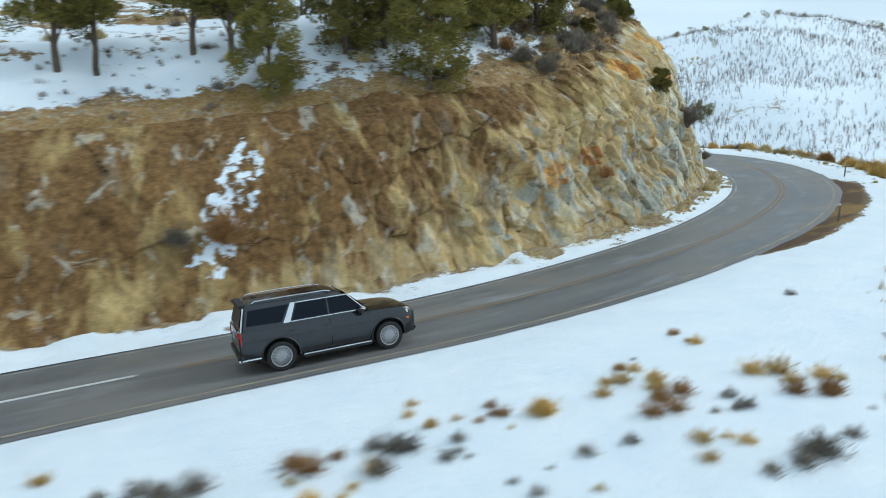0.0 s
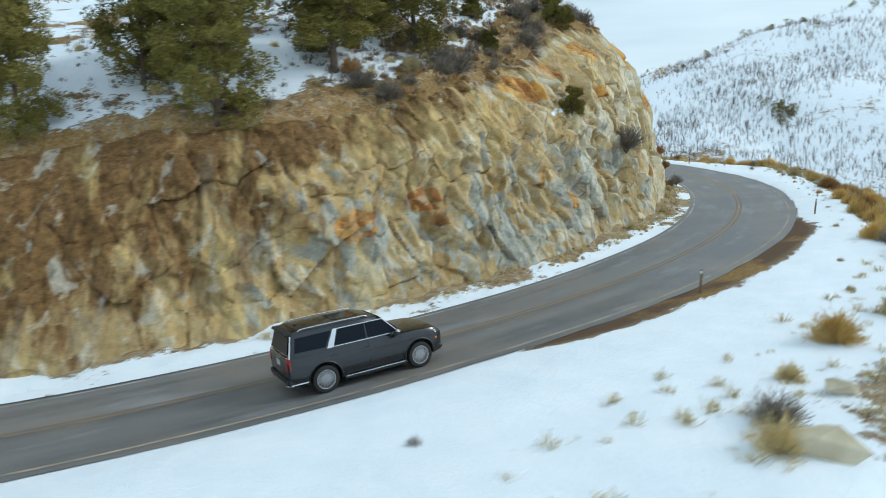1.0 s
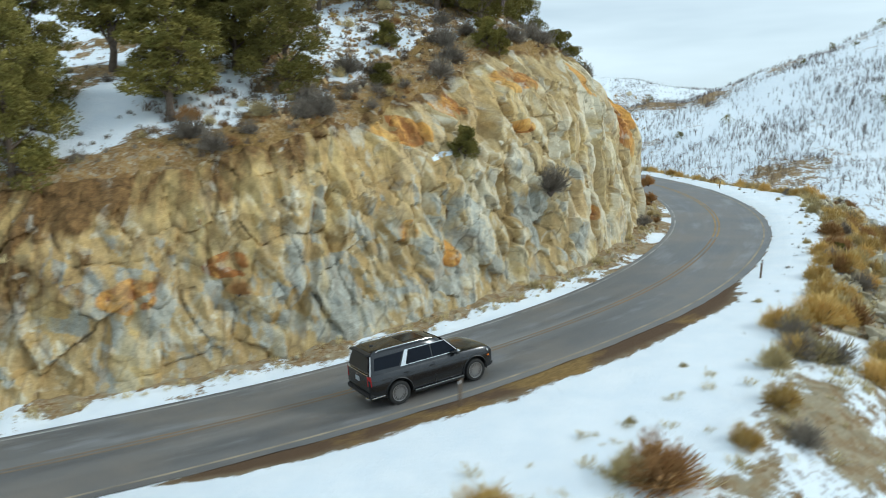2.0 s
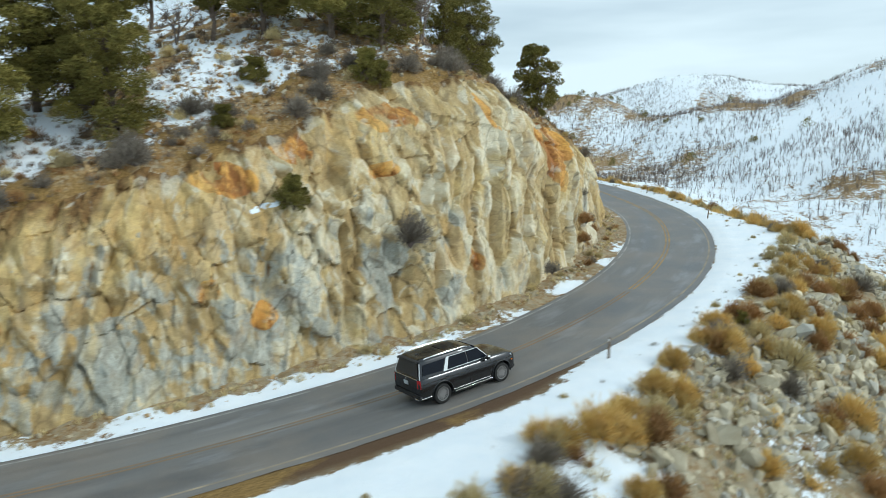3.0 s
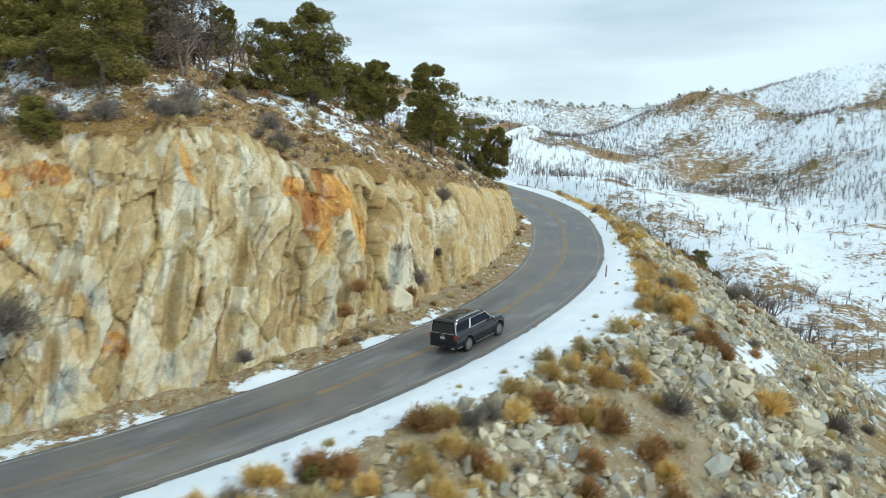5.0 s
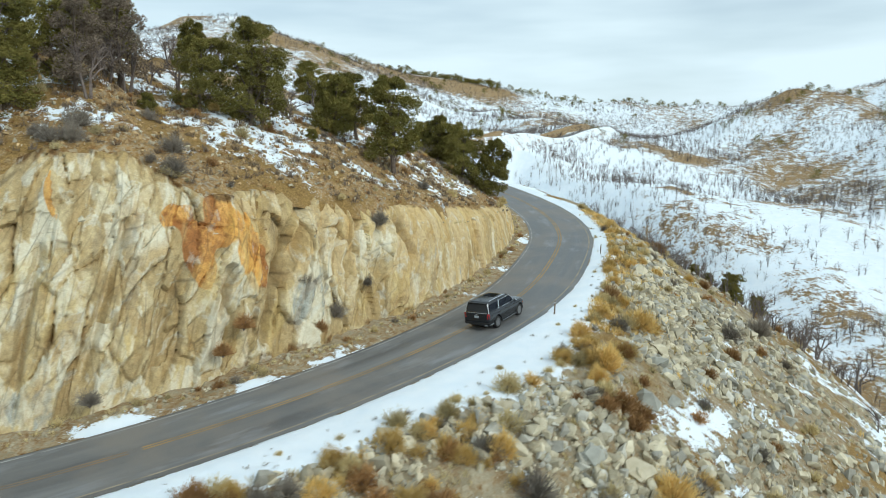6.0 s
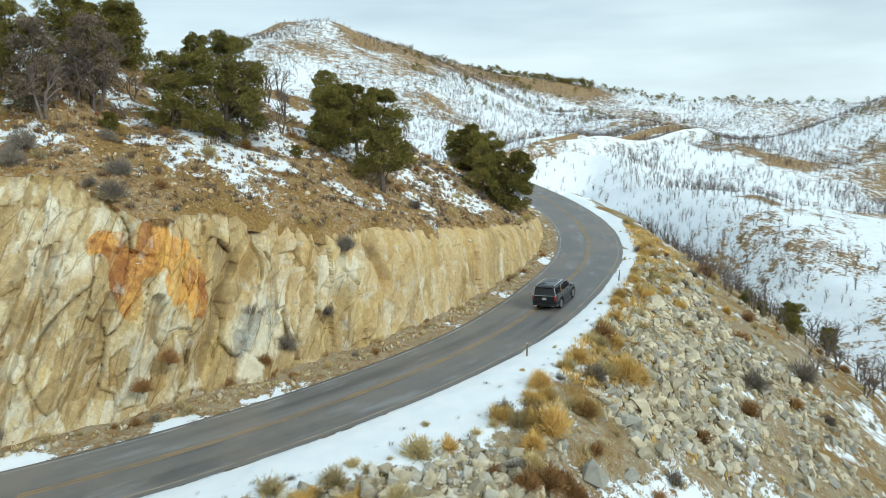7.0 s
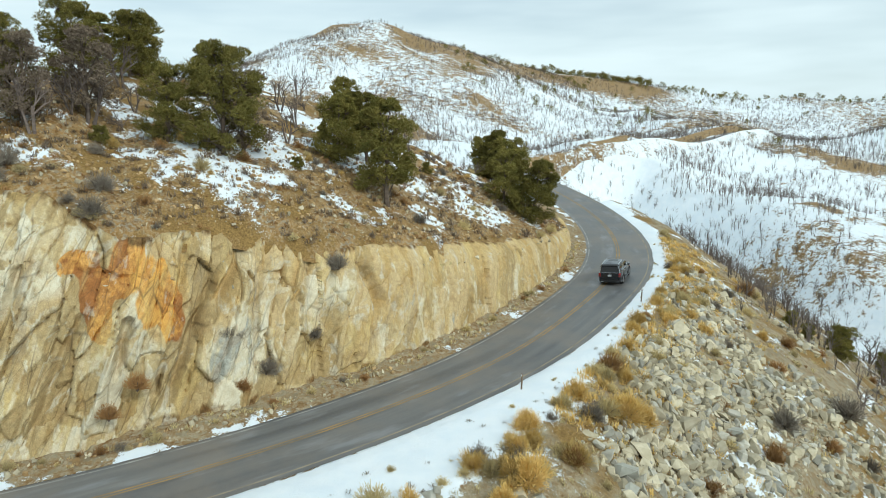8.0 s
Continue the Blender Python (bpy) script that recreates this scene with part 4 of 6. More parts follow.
        part("running_light", slab([(2.43, sy * 0.80, 0.52), (2.40, sy * 0.86, 0.52), (2.36, sy * 0.88, 0.96), (2.40, sy * 0.82, 0.96)], (0.03, sy * 0.02, 0)), M_LAMP, thing, "vertical running lamp")
        part("side_marker", block(2.16, 2.27, sy * 0.985 - 0.02, sy * 0.985 + 0.02, 0.80, 0.86, 0.01), M_AMBER, thing, "amber side marker")
        part("bumper_trim", block(-2.86, -2.15, sy * 0.99 - 0.025, sy * 0.99 + 0.02, 0.44, 0.475, 0.012), M_CHROME, thing, "chrome rear bumper strip")
        part("exhaust_tip", block(-2.93, -2.78, sy * 0.68 - 0.11, sy * 0.68 + 0.11, 0.37, 0.44, 0.02), M_CHROME, thing, "chrome exhaust tip")
        for ax in AXLES:
            arc = [(ax + 0.515 * math.cos(a), sy * 1.022, 0.415 + 0.515 * math.sin(a)) for a in np.linspace(-0.1, math.pi + 0.1, 15)]
            part("arch_trim", tube_bm(arc, 0.022, 5), M_BLACK, thing, "black wheel arch trim")
    part("windshield", slab([(1.045, -0.74, 1.25), (1.045, 0.74, 1.25), (0.405, 0.63, 1.80), (0.405, -0.63, 1.80)], (0.014, 0, 0.012)), M_GLASS, thing, "dark windscreen")
    part("rear_window", slab([(-2.826, -0.78, 1.30), (-2.826, 0.78, 1.30), (-2.695, 0.66, 1.76), (-2.695, -0.66, 1.76)], (-0.014, 0, 0)), M_BLACK, thing, "dark rear window")
    part("spoiler", block(-2.80, -2.45, -0.70, 0.70, 1.80, 1.875, 0.03), M_BLACK, thing, "black roof spoiler")
    part("tailgate_trim", block(-2.885, -2.82, -0.80, 0.80, 1.20, 1.232, 0.012), M_CHROME, thing, "chrome tailgate bar")
    part("number_plate", block(-2.90, -2.868, -0.16, 0.16, 0.88, 1.04, 0.008), M_PLATE, thing, "plain rear number plate")
    part("badge", block(-2.895, -2.868, -0.07, 0.07, 1.09, 1.15, 0.015), M_CHROME, thing, "small chrome badge shape")
    part("rear_bumper", block(-2.93, -2.60, -0.94, 0.94, 0.40, 0.66, 0.06), M_BLACK, thing)
    part("front_bumper", block(2.20, 2.53, -0.86, 0.86, 0.36, 0.56, 0.06), M_BLACK, thing)
    part("grille", block(2.40, 2.515, -0.62, 0.62, 0.56, 1.02, 0.04), M_CHROME, thing, "bright mesh grille")
    part("hood_line", slab([(2.2, -0.02, 1.176), (2.2, 0.02, 1.176), (1.1, 0.03, 1.243), (1.1, -0.03, 1.243)], (0, 0, 0.008)), M_PAINT, thing)
    part("underbody", block(-2.5, 2.1, -0.62, 0.62, 0.24, 0.40, 0.04), M_BLACK, thing)
    part("antenna_fin", slab([(-2.05, -0.02, 1.925), (-1.85, -0.02, 1.93), (-2.05, -0.01, 1.99)], (0, 0.04, 0)), M_BLACK, thing)

    # a shorter tail, and the size on the road
    for ob in thing.children_recursive:
        for v in ob.data.vertices:
            if v.co.x < -2.0:
                v.co.x += 0.30 * min(1.0, (-2.0 - v.co.x) / 0.5)
            elif v.co.x > 1.9:
                v.co.x -= 0.10 * min(1.0, (v.co.x - 1.9) / 0.4)
    thing.scale = (0.975, 0.975, 0.975)

    wheels = []
    for ax in AXLES:
        for sy in (-1, 1):
            hub = new("wheel")
            hub.parent = thing
            hub.empty_display_size = 0.1
            prof = [(0.285, -0.13), (0.35, -0.145), (0.392, -0.125), (WHEEL_R, -0.07), (WHEEL_R, 0.07), (0.392, 0.125), (0.35, 0.145), (0.285, 0.13)]
            rings = [[(r * math.cos(a), y, r * math.sin(a)) for r, y in prof] for a in np.linspace(0, math.tau, 40, endpoint=False)]
            part("tyre", loft(rings + rings[:1], False), M_RUBBER, hub, angle=50)
            rim = bmesh.new()
            o = 0.10 * sy
            bmesh.ops.create_cone(rim, cap_ends=True, segments=36, radius1=0.288, radius2=0.288, depth=0.16, matrix=Matrix.Translation((0, 0.0, 0)) @ Matrix.Rotation(math.pi / 2, 4, "X"))
            bmesh.ops.delete(rim, geom=[f for f in rim.faces if f.normal.y * sy > 0.9], context="FACES_ONLY")
            part("rim_well", rim, M_BLACK, hub, "dark inner rim")
            face = bmesh.new()
            for k in range(14):
                a = k * math.tau / 14
                m = Matrix.Rotation(-a, 4, "Y") @ Matrix.Translation((0.165, o, 0)) @ Matrix.Diagonal((0.24, 0.03, 0.046, 1))
                bmesh.ops.create_cube(face, size=1.0, matrix=m)
            ringp = [(0.262, o - 0.02), (0.292, o - 0.025), (0.292, o + 0.022), (0.262, o + 0.015)]
            rr = [[(r * math.cos(a), y, r * math.sin(a)) for r, y in ringp] for a in np.linspace(0, math.tau, 36, endpoint=False)]
            rows = [[face.verts.new(p) for p in r] for r in rr]
            for i in range(36):
                for j in range(4):
                    face.faces.new((rows[i][j], rows[i][(j + 1) % 4], rows[(i + 1) % 36][(j + 1) % 4], rows[(i + 1) % 36][j]))
            bmesh.ops.create_cone(face, cap_ends=True, segments=16, radius1=0.06, radius2=0.05, depth=0.05, matrix=Matrix.Translation((0, o, 0)) @ Matrix.Rotation(math.pi / 2, 4, "X"))
            part("rim", face, M_RIM, hub, "silver many-spoked alloy rim")
            hub.location = (ax, sy * 0.885, WHEEL_R)
            wheels.append((hub, (ax, sy * 0.885, WHEEL_R)))
    return thing, wheels


car, WHEELS = build_car()

# ---------------------------------------------------------------- plants
rng = np.random.default_rng(7)


def ground_z(s, d):
    if d > 3.3:
        return float(near_land(np.array([s]), np.array([d]))[0])
    if d > -5.5:
        return float(verge_in(np.array([s]), np.array([d]))[0])
    return float(near_land(np.array([s]), np.array([d]))[0])


def spot_at(s, d, sink=0.05, lean=4, size=1.0):
    x, y = (float(v) for v in plan(s, d))
    m = pose(x, y, ground_z(s, d) - sink, rng.uniform(-lean, lean), rng.uniform(-lean, lean), rng.uniform(0, 360))
    return m, size


def put(source, m, size=1.0, label=""):
    ob = copy_thing(source, m)
    ob.scale = (size, size, size)
    return tagged(ob, label)


def mesh_of(name, verts, faces, material, parent=None, label="", kind=""):
    me = bpy.data.meshes.new(name)
    me.from_pydata(verts, [], faces)
    me.materials.append(material)
    ob = new(name, me)
    if parent:
        ob.parent = parent
    return tagged(ob, label, kind=kind)


def stick(verts, faces, a, b, ra, rb, sides=5):
    """A tapered branch from a to b, added to lists."""
    a, b = Vector(a), Vector(b)
    q = (b - a).to_track_quat("Z", "Y")
    n = len(verts)
    for p, r in ((a, ra), (b, rb)):
        verts += [tuple(p + q @ Vector((math.cos(k * math.tau / sides) * r, math.sin(k * math.tau / sides) * r, 0))) for k in range(sides)]
    faces += [(n + k, n + (k + 1) % sides, n + sides + (k + 1) % sides, n + sides + k) for k in range(sides)]


def tufts(centres, radii, count, size, squash=0.7):
    """Small leaf faces about centres, as arrays of triangles."""
    n = len(centres) * count
    c = np.repeat(centres, count, axis=0)
    r = np.repeat(radii, count)[:, None]
    v = rng.normal(size=(n, 3))
    v /= np.linalg.norm(v, axis=1)[:, None]
    p = c + v * r * rng.uniform(0.35, 1.0, (n, 1)) ** 0.5 * [1, 1, squash]
    out = v * [1, 1, 0.6] + rng.normal(size=(n, 3)) * 0.6 + [0, 0, 0.35]
    out /= np.linalg.norm(out, axis=1)[:, None]
    side = np.cross(out, rng.normal(size=(n, 3)))
    side /= np.linalg.norm(side, axis=1)[:, None]
    k = size * rng.uniform(0.6, 1.3, (n, 1))
    tri = np.stack([p - side * k * 0.27, p + side * k * 0.27, p + out * k], 1).reshape(-1, 3)
    return tri.tolist(), np.arange(3 * n).reshape(-1, 3).tolist()


def make_tree(height, width, seed, clear=0.12, label="", leaf=0.13, lobes=12, fill=210, material=None, crown_label="dark olive needle crown"):
    """A juniper or pinyon: crooked trunk, limbs that each carry a lobe of the crown, and pads of small sprays on every lobe."""
    global rng
    rng = np.random.default_rng(seed)
    tree = empty("juniper_tree", Matrix(), label, "tree", "evergreens on the hill")
    v, f, pads, radii = [], [], [], []
    trunk = [Vector((0, 0, -0.3))]
    r = 0.026 * height
    for i in range(8):
        trunk.append(trunk[-1] + Vector((rng.normal() * 0.05 * width / 4, rng.normal() * 0.05 * width / 4, (height * 0.86 + 0.3) / 8)))
        stick(v, f, trunk[-2], trunk[-1], r * (1 - 0.1 * i), r * (0.9 - 0.1 * i), 7)
    for k in range(lobes):
        u = clear + (1 - clear) * (k + 0.6) / lobes
        a = k * 2.4 + rng.uniform(-0.6, 0.6)
        room = width / 2 * float(np.interp(u, [0, 0.2, 0.45, 0.8, 1], [0.85, 1.0, 1.0, 0.82, 0.55])) * rng.uniform(0.80, 1.10)
        size = room * rng.uniform(0.54, 0.70)
        at = trunk[max(1, min(8, int(u * 8)))]
        c = Vector((at.x + math.cos(a) * (room - size), at.y + math.sin(a) * (room - size), min(height * u, height - size * 0.6)))
        foot = trunk[max(1, min(7, int(u * 7)))]
        stick(v, f, foot, c, r * 0.42, 0.02, 5)
        for _ in range(13):
            w = Vector((rng.normal() + 0.5 * math.cos(a), rng.normal() + 0.5 * math.sin(a), rng.normal() * 0.8 + 0.35)).normalized()
            q = c + Vector((w.x * size, w.y * size, w.z * size * 0.8)) * rng.uniform(0.45, 1.0)
            stick(v, f, c, q, 0.022, 0.008, 3)
            pads.append(tuple(q))
            radii.append(size * rng.uniform(0.24, 0.46))
    mesh_of("trunk", v, f, M_BARK, tree, "grey-brown trunk and limbs")
    tv, tf = tufts(np.array(pads), np.array(radii), fill, leaf, 0.72)
    mesh_of("crown", tv, tf, material or M_NEEDLE, tree, crown_label)
    return tree


def make_bare(height, spread, seed, label="", twigs=True):
    """A leafless, fire-killed tree."""
    r_ = np.random.default_rng(seed)
    tree = empty("bare_tree", Matrix(), label, "tree", "leafless trees")
    v, f = [], []

    def grow(p, way, length, r, depth):
        q = p + way * length
        stick(v, f, p, q, r, r * 0.65, 5 if depth > 1 else 3)
        if depth == 0:
            return
        for _ in range(3 if depth > 1 else 3):
            w = (way + Vector(r_.normal(size=3)) * spread).normalized()
            w.z = abs(w.z) * 0.7 + 0.15
            grow(p.lerp(q, r_.uniform(0.55, 1.0)), w.normalized(), length * r_.uniform(0.5, 0.8), r * 0.55, depth - 1)

    for _ in range(2):
        grow(Vector((r_.normal() * 0.1, r_.normal() * 0.1, -0.2)), Vector((r_.normal() * 0.15, r_.normal() * 0.15, 1)).normalized(), height * 0.36, 0.022 * height, 4)
    mesh_of("crown", v, f, M_DEADWOOD, tree, "bare grey crown of branches")
    return tree


def make_bush(name, material, seed, count, blade, upright, label, category):
    """A low dome of fine upright stems about 1 m across."""
    r_ = np.random.default_rng(seed)
    n = count
    a, up = r_.uniform(0, math.tau, n), r_.uniform(0.02, 1, n) ** 0.8
    lob = 1 + 0.20 * np.sin(3 * a + seed) + 0.14 * np.sin(5 * a + 2 * seed) + 0.10 * np.sin(7 * up * 3 + 4 * a)
    flat = np.sqrt(1 - up * up)
    dome = np.c_[np.cos(a) * flat * 0.5, np.sin(a) * flat * 0.5, up * 0.60] * lob[:, None]
    base = dome * r_.uniform(0.2, 1.0, (n, 1)) ** 0.6 * 0.93
    aim = dome * 1.1 + r_.normal(size=(n, 3)) * 0.30 + [0, 0, 0.30 * upright]
    aim /= np.linalg.norm(aim, axis=1)[:, None]
    tip = base + aim * r_.uniform(0.05, 0.17, (n, 1))
    core = r_.uniform(size=n) < 0.35                       # longer stems from the root
    base[core] = dome[core] * r_.uniform(0.02, 0.35, (core.sum(), 1))
    tip[core] = dome[core] * r_.uniform(0.6, 1.0, (core.sum(), 1)) + r_.normal(size=(core.sum(), 3)) * 0.05
    way = tip - base
    side = np.cross(way, r_.normal(size=(n, 3)))
    side /= np.linalg.norm(side, axis=1)[:, None]
    w = blade * r_.uniform(0.5, 1.4, (n, 1))
    tri = np.stack([base - side * w * 0.5, base + side * w * 0.5, tip + side * w * 0.5, tip - side * w * 0.2], 1).reshape(-1, 3)
    bush = mesh_of(name, tri.tolist(), np.arange(4 * n).reshape(-1, 4).tolist(), material)
    tagged(bush, label, category, "low brush")
    sv, sf = [], []
    for k in range(9):
        b = k * math.tau / 9 + r_.uniform(0, 0.5)
        stick(sv, sf, (0, 0, -0.1), (math.cos(b) * 0.3, math.sin(b) * 0.3, 0.33), 0.02, 0.006, 4)
    mesh_of("woody_base", sv, sf, M_DEADWOOD, bush, "woody grey base", "stuff")
    return bush


# trees: way along, distance, height, width
TREES = [make_tree(6.5, 5.2, 11, 0.0, "broad dark-green juniper on the snowy hillside"), make_tree(6.6, 3.6, 12, 0.2, "tall olive-green pinyon with open limbs"),
         make_tree(5.0, 4.4, 13, 0.05, "round bushy juniper, olive-green, branched to the ground"), make_tree(6.0, 3.0, 14, 0.3, "slender dark pine with a bare lower trunk", lobes=9),
         make_tree(6.2, 4.2, 16, 0.1, "dead grey-brown juniper with dry twigs", 0.15, 10, 75, M_DEADTWIG, "grey-brown crown of dead twigs")]
SIZE = [(6.5, 5.2), (6.6, 3.6), (5.0, 4.4), (6.0, 3.0), (6.2, 4.2)]
for s, d, h, w, k in ((72.9, -17.2, 7.6, 6.2, 0), (75.4, -18.6, 6.0, 4.6, 4), (88.4, -18.5, 5.2, 4.4, 2), (86.4, -11.6, 8.0, 4.8, 1), (92.5, -17.6, 6.2, 3.8, 1), (109.0, -8.2, 5.9, 5.4, 2), (108.2, -10.8, 5.6, 5.0, 0),
                      (104.0, -27.0, 4.6, 3.6, 2), (55.8, -17.0, 5.6, 3.6, 4), (58.9, -25.5, 6.2, 5.0, 0), (60.9, -20.6, 6.0, 4.6, 4), (54.2, -19.0, 6.0, 4.6, 0), (74.0, -38.0, 5.6, 5.6, 2), (68.0, -34.0, 5.5, 4.6, 0), (61.0, -31.0, 5.6, 4.4, 1),
                      (49.7, -15.4, 6.8, 6.4, 0), (46.0, -17.4, 6.2, 5.0, 1), (68.2, -18.6, 5.2, 4.4, 0), (27.0, -13.8, 6.2, 5.4, 0), (36.1, -23.2, 6.6, 3.4, 3),
                      (31.3, -31.8, 6.0, 3.4, 3), (19.4, -12.4, 6.0, 4.6, 1), (11.9, -10.5, 6.8, 5.4, 0), (8.3, -14.4, 6.2, 4.6, 0), (24.0, -16.5, 6.0, 4.6, 0), (2.0, -12.0, 6.2, 3.8, 0), (-5.9, -15.3, 6.4, 3.4, 3), (-4.6, -14.9, 6.8, 3.0, 3),
                      (-0.9, -15.3, 6.6, 3.2, 3), (0.6, -14.3, 6.4, 3.4, 3), (11.5, -14.2, 6.4, 5.4, 0), (21.5, -17.0, 6.4, 5.0, 1), (16.0, -19.0, 6.6, 4.4, 3), (41.0, -21.0, 6.0, 4.6, 1),
                      (79.5, -31.0, 4.4, 3.4, 2), (98.0, -23.0, 4.4, 3.2, 1), (-14.0, -17.0, 6.5, 4.0, 3), (-20.0, -14.0, 6.5, 4.5, 0), (47.0, -27.0, 6.0, 4.4, 0), (26.0, -25.0, 6.2, 4.0, 3),
                      (114.1, 21.2, 3.6, 3.2, 2), (115.0, 16.8, 1.6, 1.9, 2), (113.2, 17.6, 1.5, 1.6, 2), (118.9, 27.3, 2.6, 2.6, 2)):
    m, _ = spot_at(s, d, 0.1)
    ob = put(TREES[k], m)
    ob.scale = (w / SIZE[k][1], w / SIZE[k][1], h / SIZE[k][0])
# small evergreen shrubs on the rim and face
SHRUB = make_tree(1.5, 1.7, 15, 0.0, "small round green juniper shrub", 0.09, 8, 130)
for s, d, k in ((45.2, -12.7, 1.15), (36.9, -16.1, 0.95), (33.3, -12.6, 0.8), (45.6, -12.0, 0.9), (62, -17, 0.7), (80, -16.5, 0.6), (52.2, 7.2, 0.45), (100, -16, 0.7)):
    m, _ = spot_at(s, d)
    put(SHRUB, m, k)
put(SHRUB, pose(15.1, 46.4, 10.2, 10, 0, 40), 0.95, "small green juniper shrub rooted in the rock face")

BARE = [make_bare(4.2, 0.55, 21, "leafless grey tree with crooked branches"), make_bare(5.0, 0.42, 22, "tall fire-killed tree without leaves"), make_bare(2.6, 0.7, 23, "low leafless thicket of grey twigs")]
for s, d, k, z in ((61.1, -19.2, 1, 1.2), (56.8, -16.4, 1, 1.0), (59.5, -19.5, 0, 1.1), (84.0, -36.0, 0, 0.9), (88.0, -37.0, 1, 0.8), (96.0, -34.0, 0, 0.9), (104.0, -33.0, 1, 0.9), (110, -29, 0, 0.9),
                   (116, -27, 0, 1.0), (71.0, -28.0, 2, 1.1), (77.0, -27.0, 1, 0.7), (122, -24, 2, 1.2), (98, -29, 2, 1.2), (66, -24, 0, 0.8), (82, -24, 2, 1.0), (106, -20, 2, 1.0), (119, -16, 2, 1.2),
                   (40, -29, 1, 1.1), (33, -25, 0, 1.0), (52, -24, 0, 1.0), (64.5, -21, 2, 1.1), (-10, -15, 0, 1.0), (8, -20, 1, 1.0),
                   (104, 20, 0, 0.8), (107, 25, 1, 0.7), (110, 24, 0, 0.9), (112, 28, 0, 1.0), (116, 30, 1, 0.8), (121, 25, 0, 0.8), (100, 29, 2, 1.2), (125, 20, 0, 0.8), (109, 30, 2, 1.3), (95, 27, 2, 1.0),
                   (118, 19.5, 2, 0.8), (122, 15, 2, 0.9), (127, 27, 1, 0.7), (131, 18, 0, 0.7), (136, 22, 0, 0.8), (62, -26, 0, 1.3), (70, -24, 0, 1.2), (75, -22, 2, 1.3), (79, -27, 0, 1.2), (83, -21, 0, 1.0), (90, -24, 1, 0.9), (93, -28, 0, 1.2), (101, -26, 0, 1.1),
                   (105, -24, 1, 0.8), (108, -18, 2, 1.3), (66, -30, 1, 1.1), (87, -31, 0, 1.3), (95, -21, 2, 1.2), (112, -22, 0, 1.0), (113, 31, 0, 1.5), (118, 33, 0, 1.5), (109, 33, 1, 1.2), (123, 31, 0, 1.4), (116, 26, 0, 1.2), (121, 29, 1, 1.1), (128, 32, 0, 1.4)):
    m, _ = spot_at(s, d, 0.1, 7)
    put(BARE[k], m, z)

GOLD = [make_bush("rabbitbrush", M_GOLD, 31, 2800, 0.011, 0.9, "golden dry rabbitbrush in the snow", "bush"), make_bush("rabbitbrush", M_GOLD, 35, 2800, 0.011, 0.7, "golden dry rabbitbrush among stones", "bush")]
STRAW = [make_bush("dry_grass_tuft", M_TAN, 32, 1500, 0.015, 1.1, "pale yellow tuft of dry grass", "grass"), make_bush("dry_grass_tuft", M_TAN, 36, 1500, 0.015, 0.8, "straw-coloured dry grass clump", "grass")]
RUST = [make_bush("brown_brush", M_RUST, 33, 1800, 0.018, 0.9, "rust-brown dry brush among the stones", "bush")]
SAGE = [make_bush("sagebrush", M_SAGE, 34, 1500, 0.012, 0.7, "grey leafless sagebrush of fine twigs", "bush"), make_bush("sagebrush", M_SAGE, 37, 1500, 0.012, 0.6, "grey-brown twiggy sagebrush on stony ground", "bush")]
THIN = {"g": [make_bush("rabbitbrush", M_GOLD, 41, 900, 0.015, 1.0, "small golden dry rabbitbrush", "bush")], "t": [make_bush("dry_grass_tuft", M_TAN, 42, 600, 0.020, 1.1, "small pale tuft of dry grass", "grass")],
        "r": [make_bush("brown_brush", M_RUST, 43, 650, 0.022, 0.9, "small rust-brown dry brush", "bush")], "s": [make_bush("sagebrush", M_SAGE, 44, 600, 0.017, 0.7, "small grey twiggy sagebrush", "bush")]}
SPARSE = {k: make_bush(nm, mt, 45 + i, 420, 0.020, 1.5, lb, ct) for i, (k, nm, mt, lb, ct) in enumerate((
    ("g", "rabbitbrush", M_GOLD, "thin golden stalks standing in snow", "bush"), ("r", "brown_brush", M_RUST, "few brown stalks standing in snow", "bush"),
    ("s", "sagebrush", M_SAGE, "thin grey twigs standing in snow", "bush")))}
KIND = {"g": GOLD, "t": STRAW, "r": RUST, "s": SAGE}
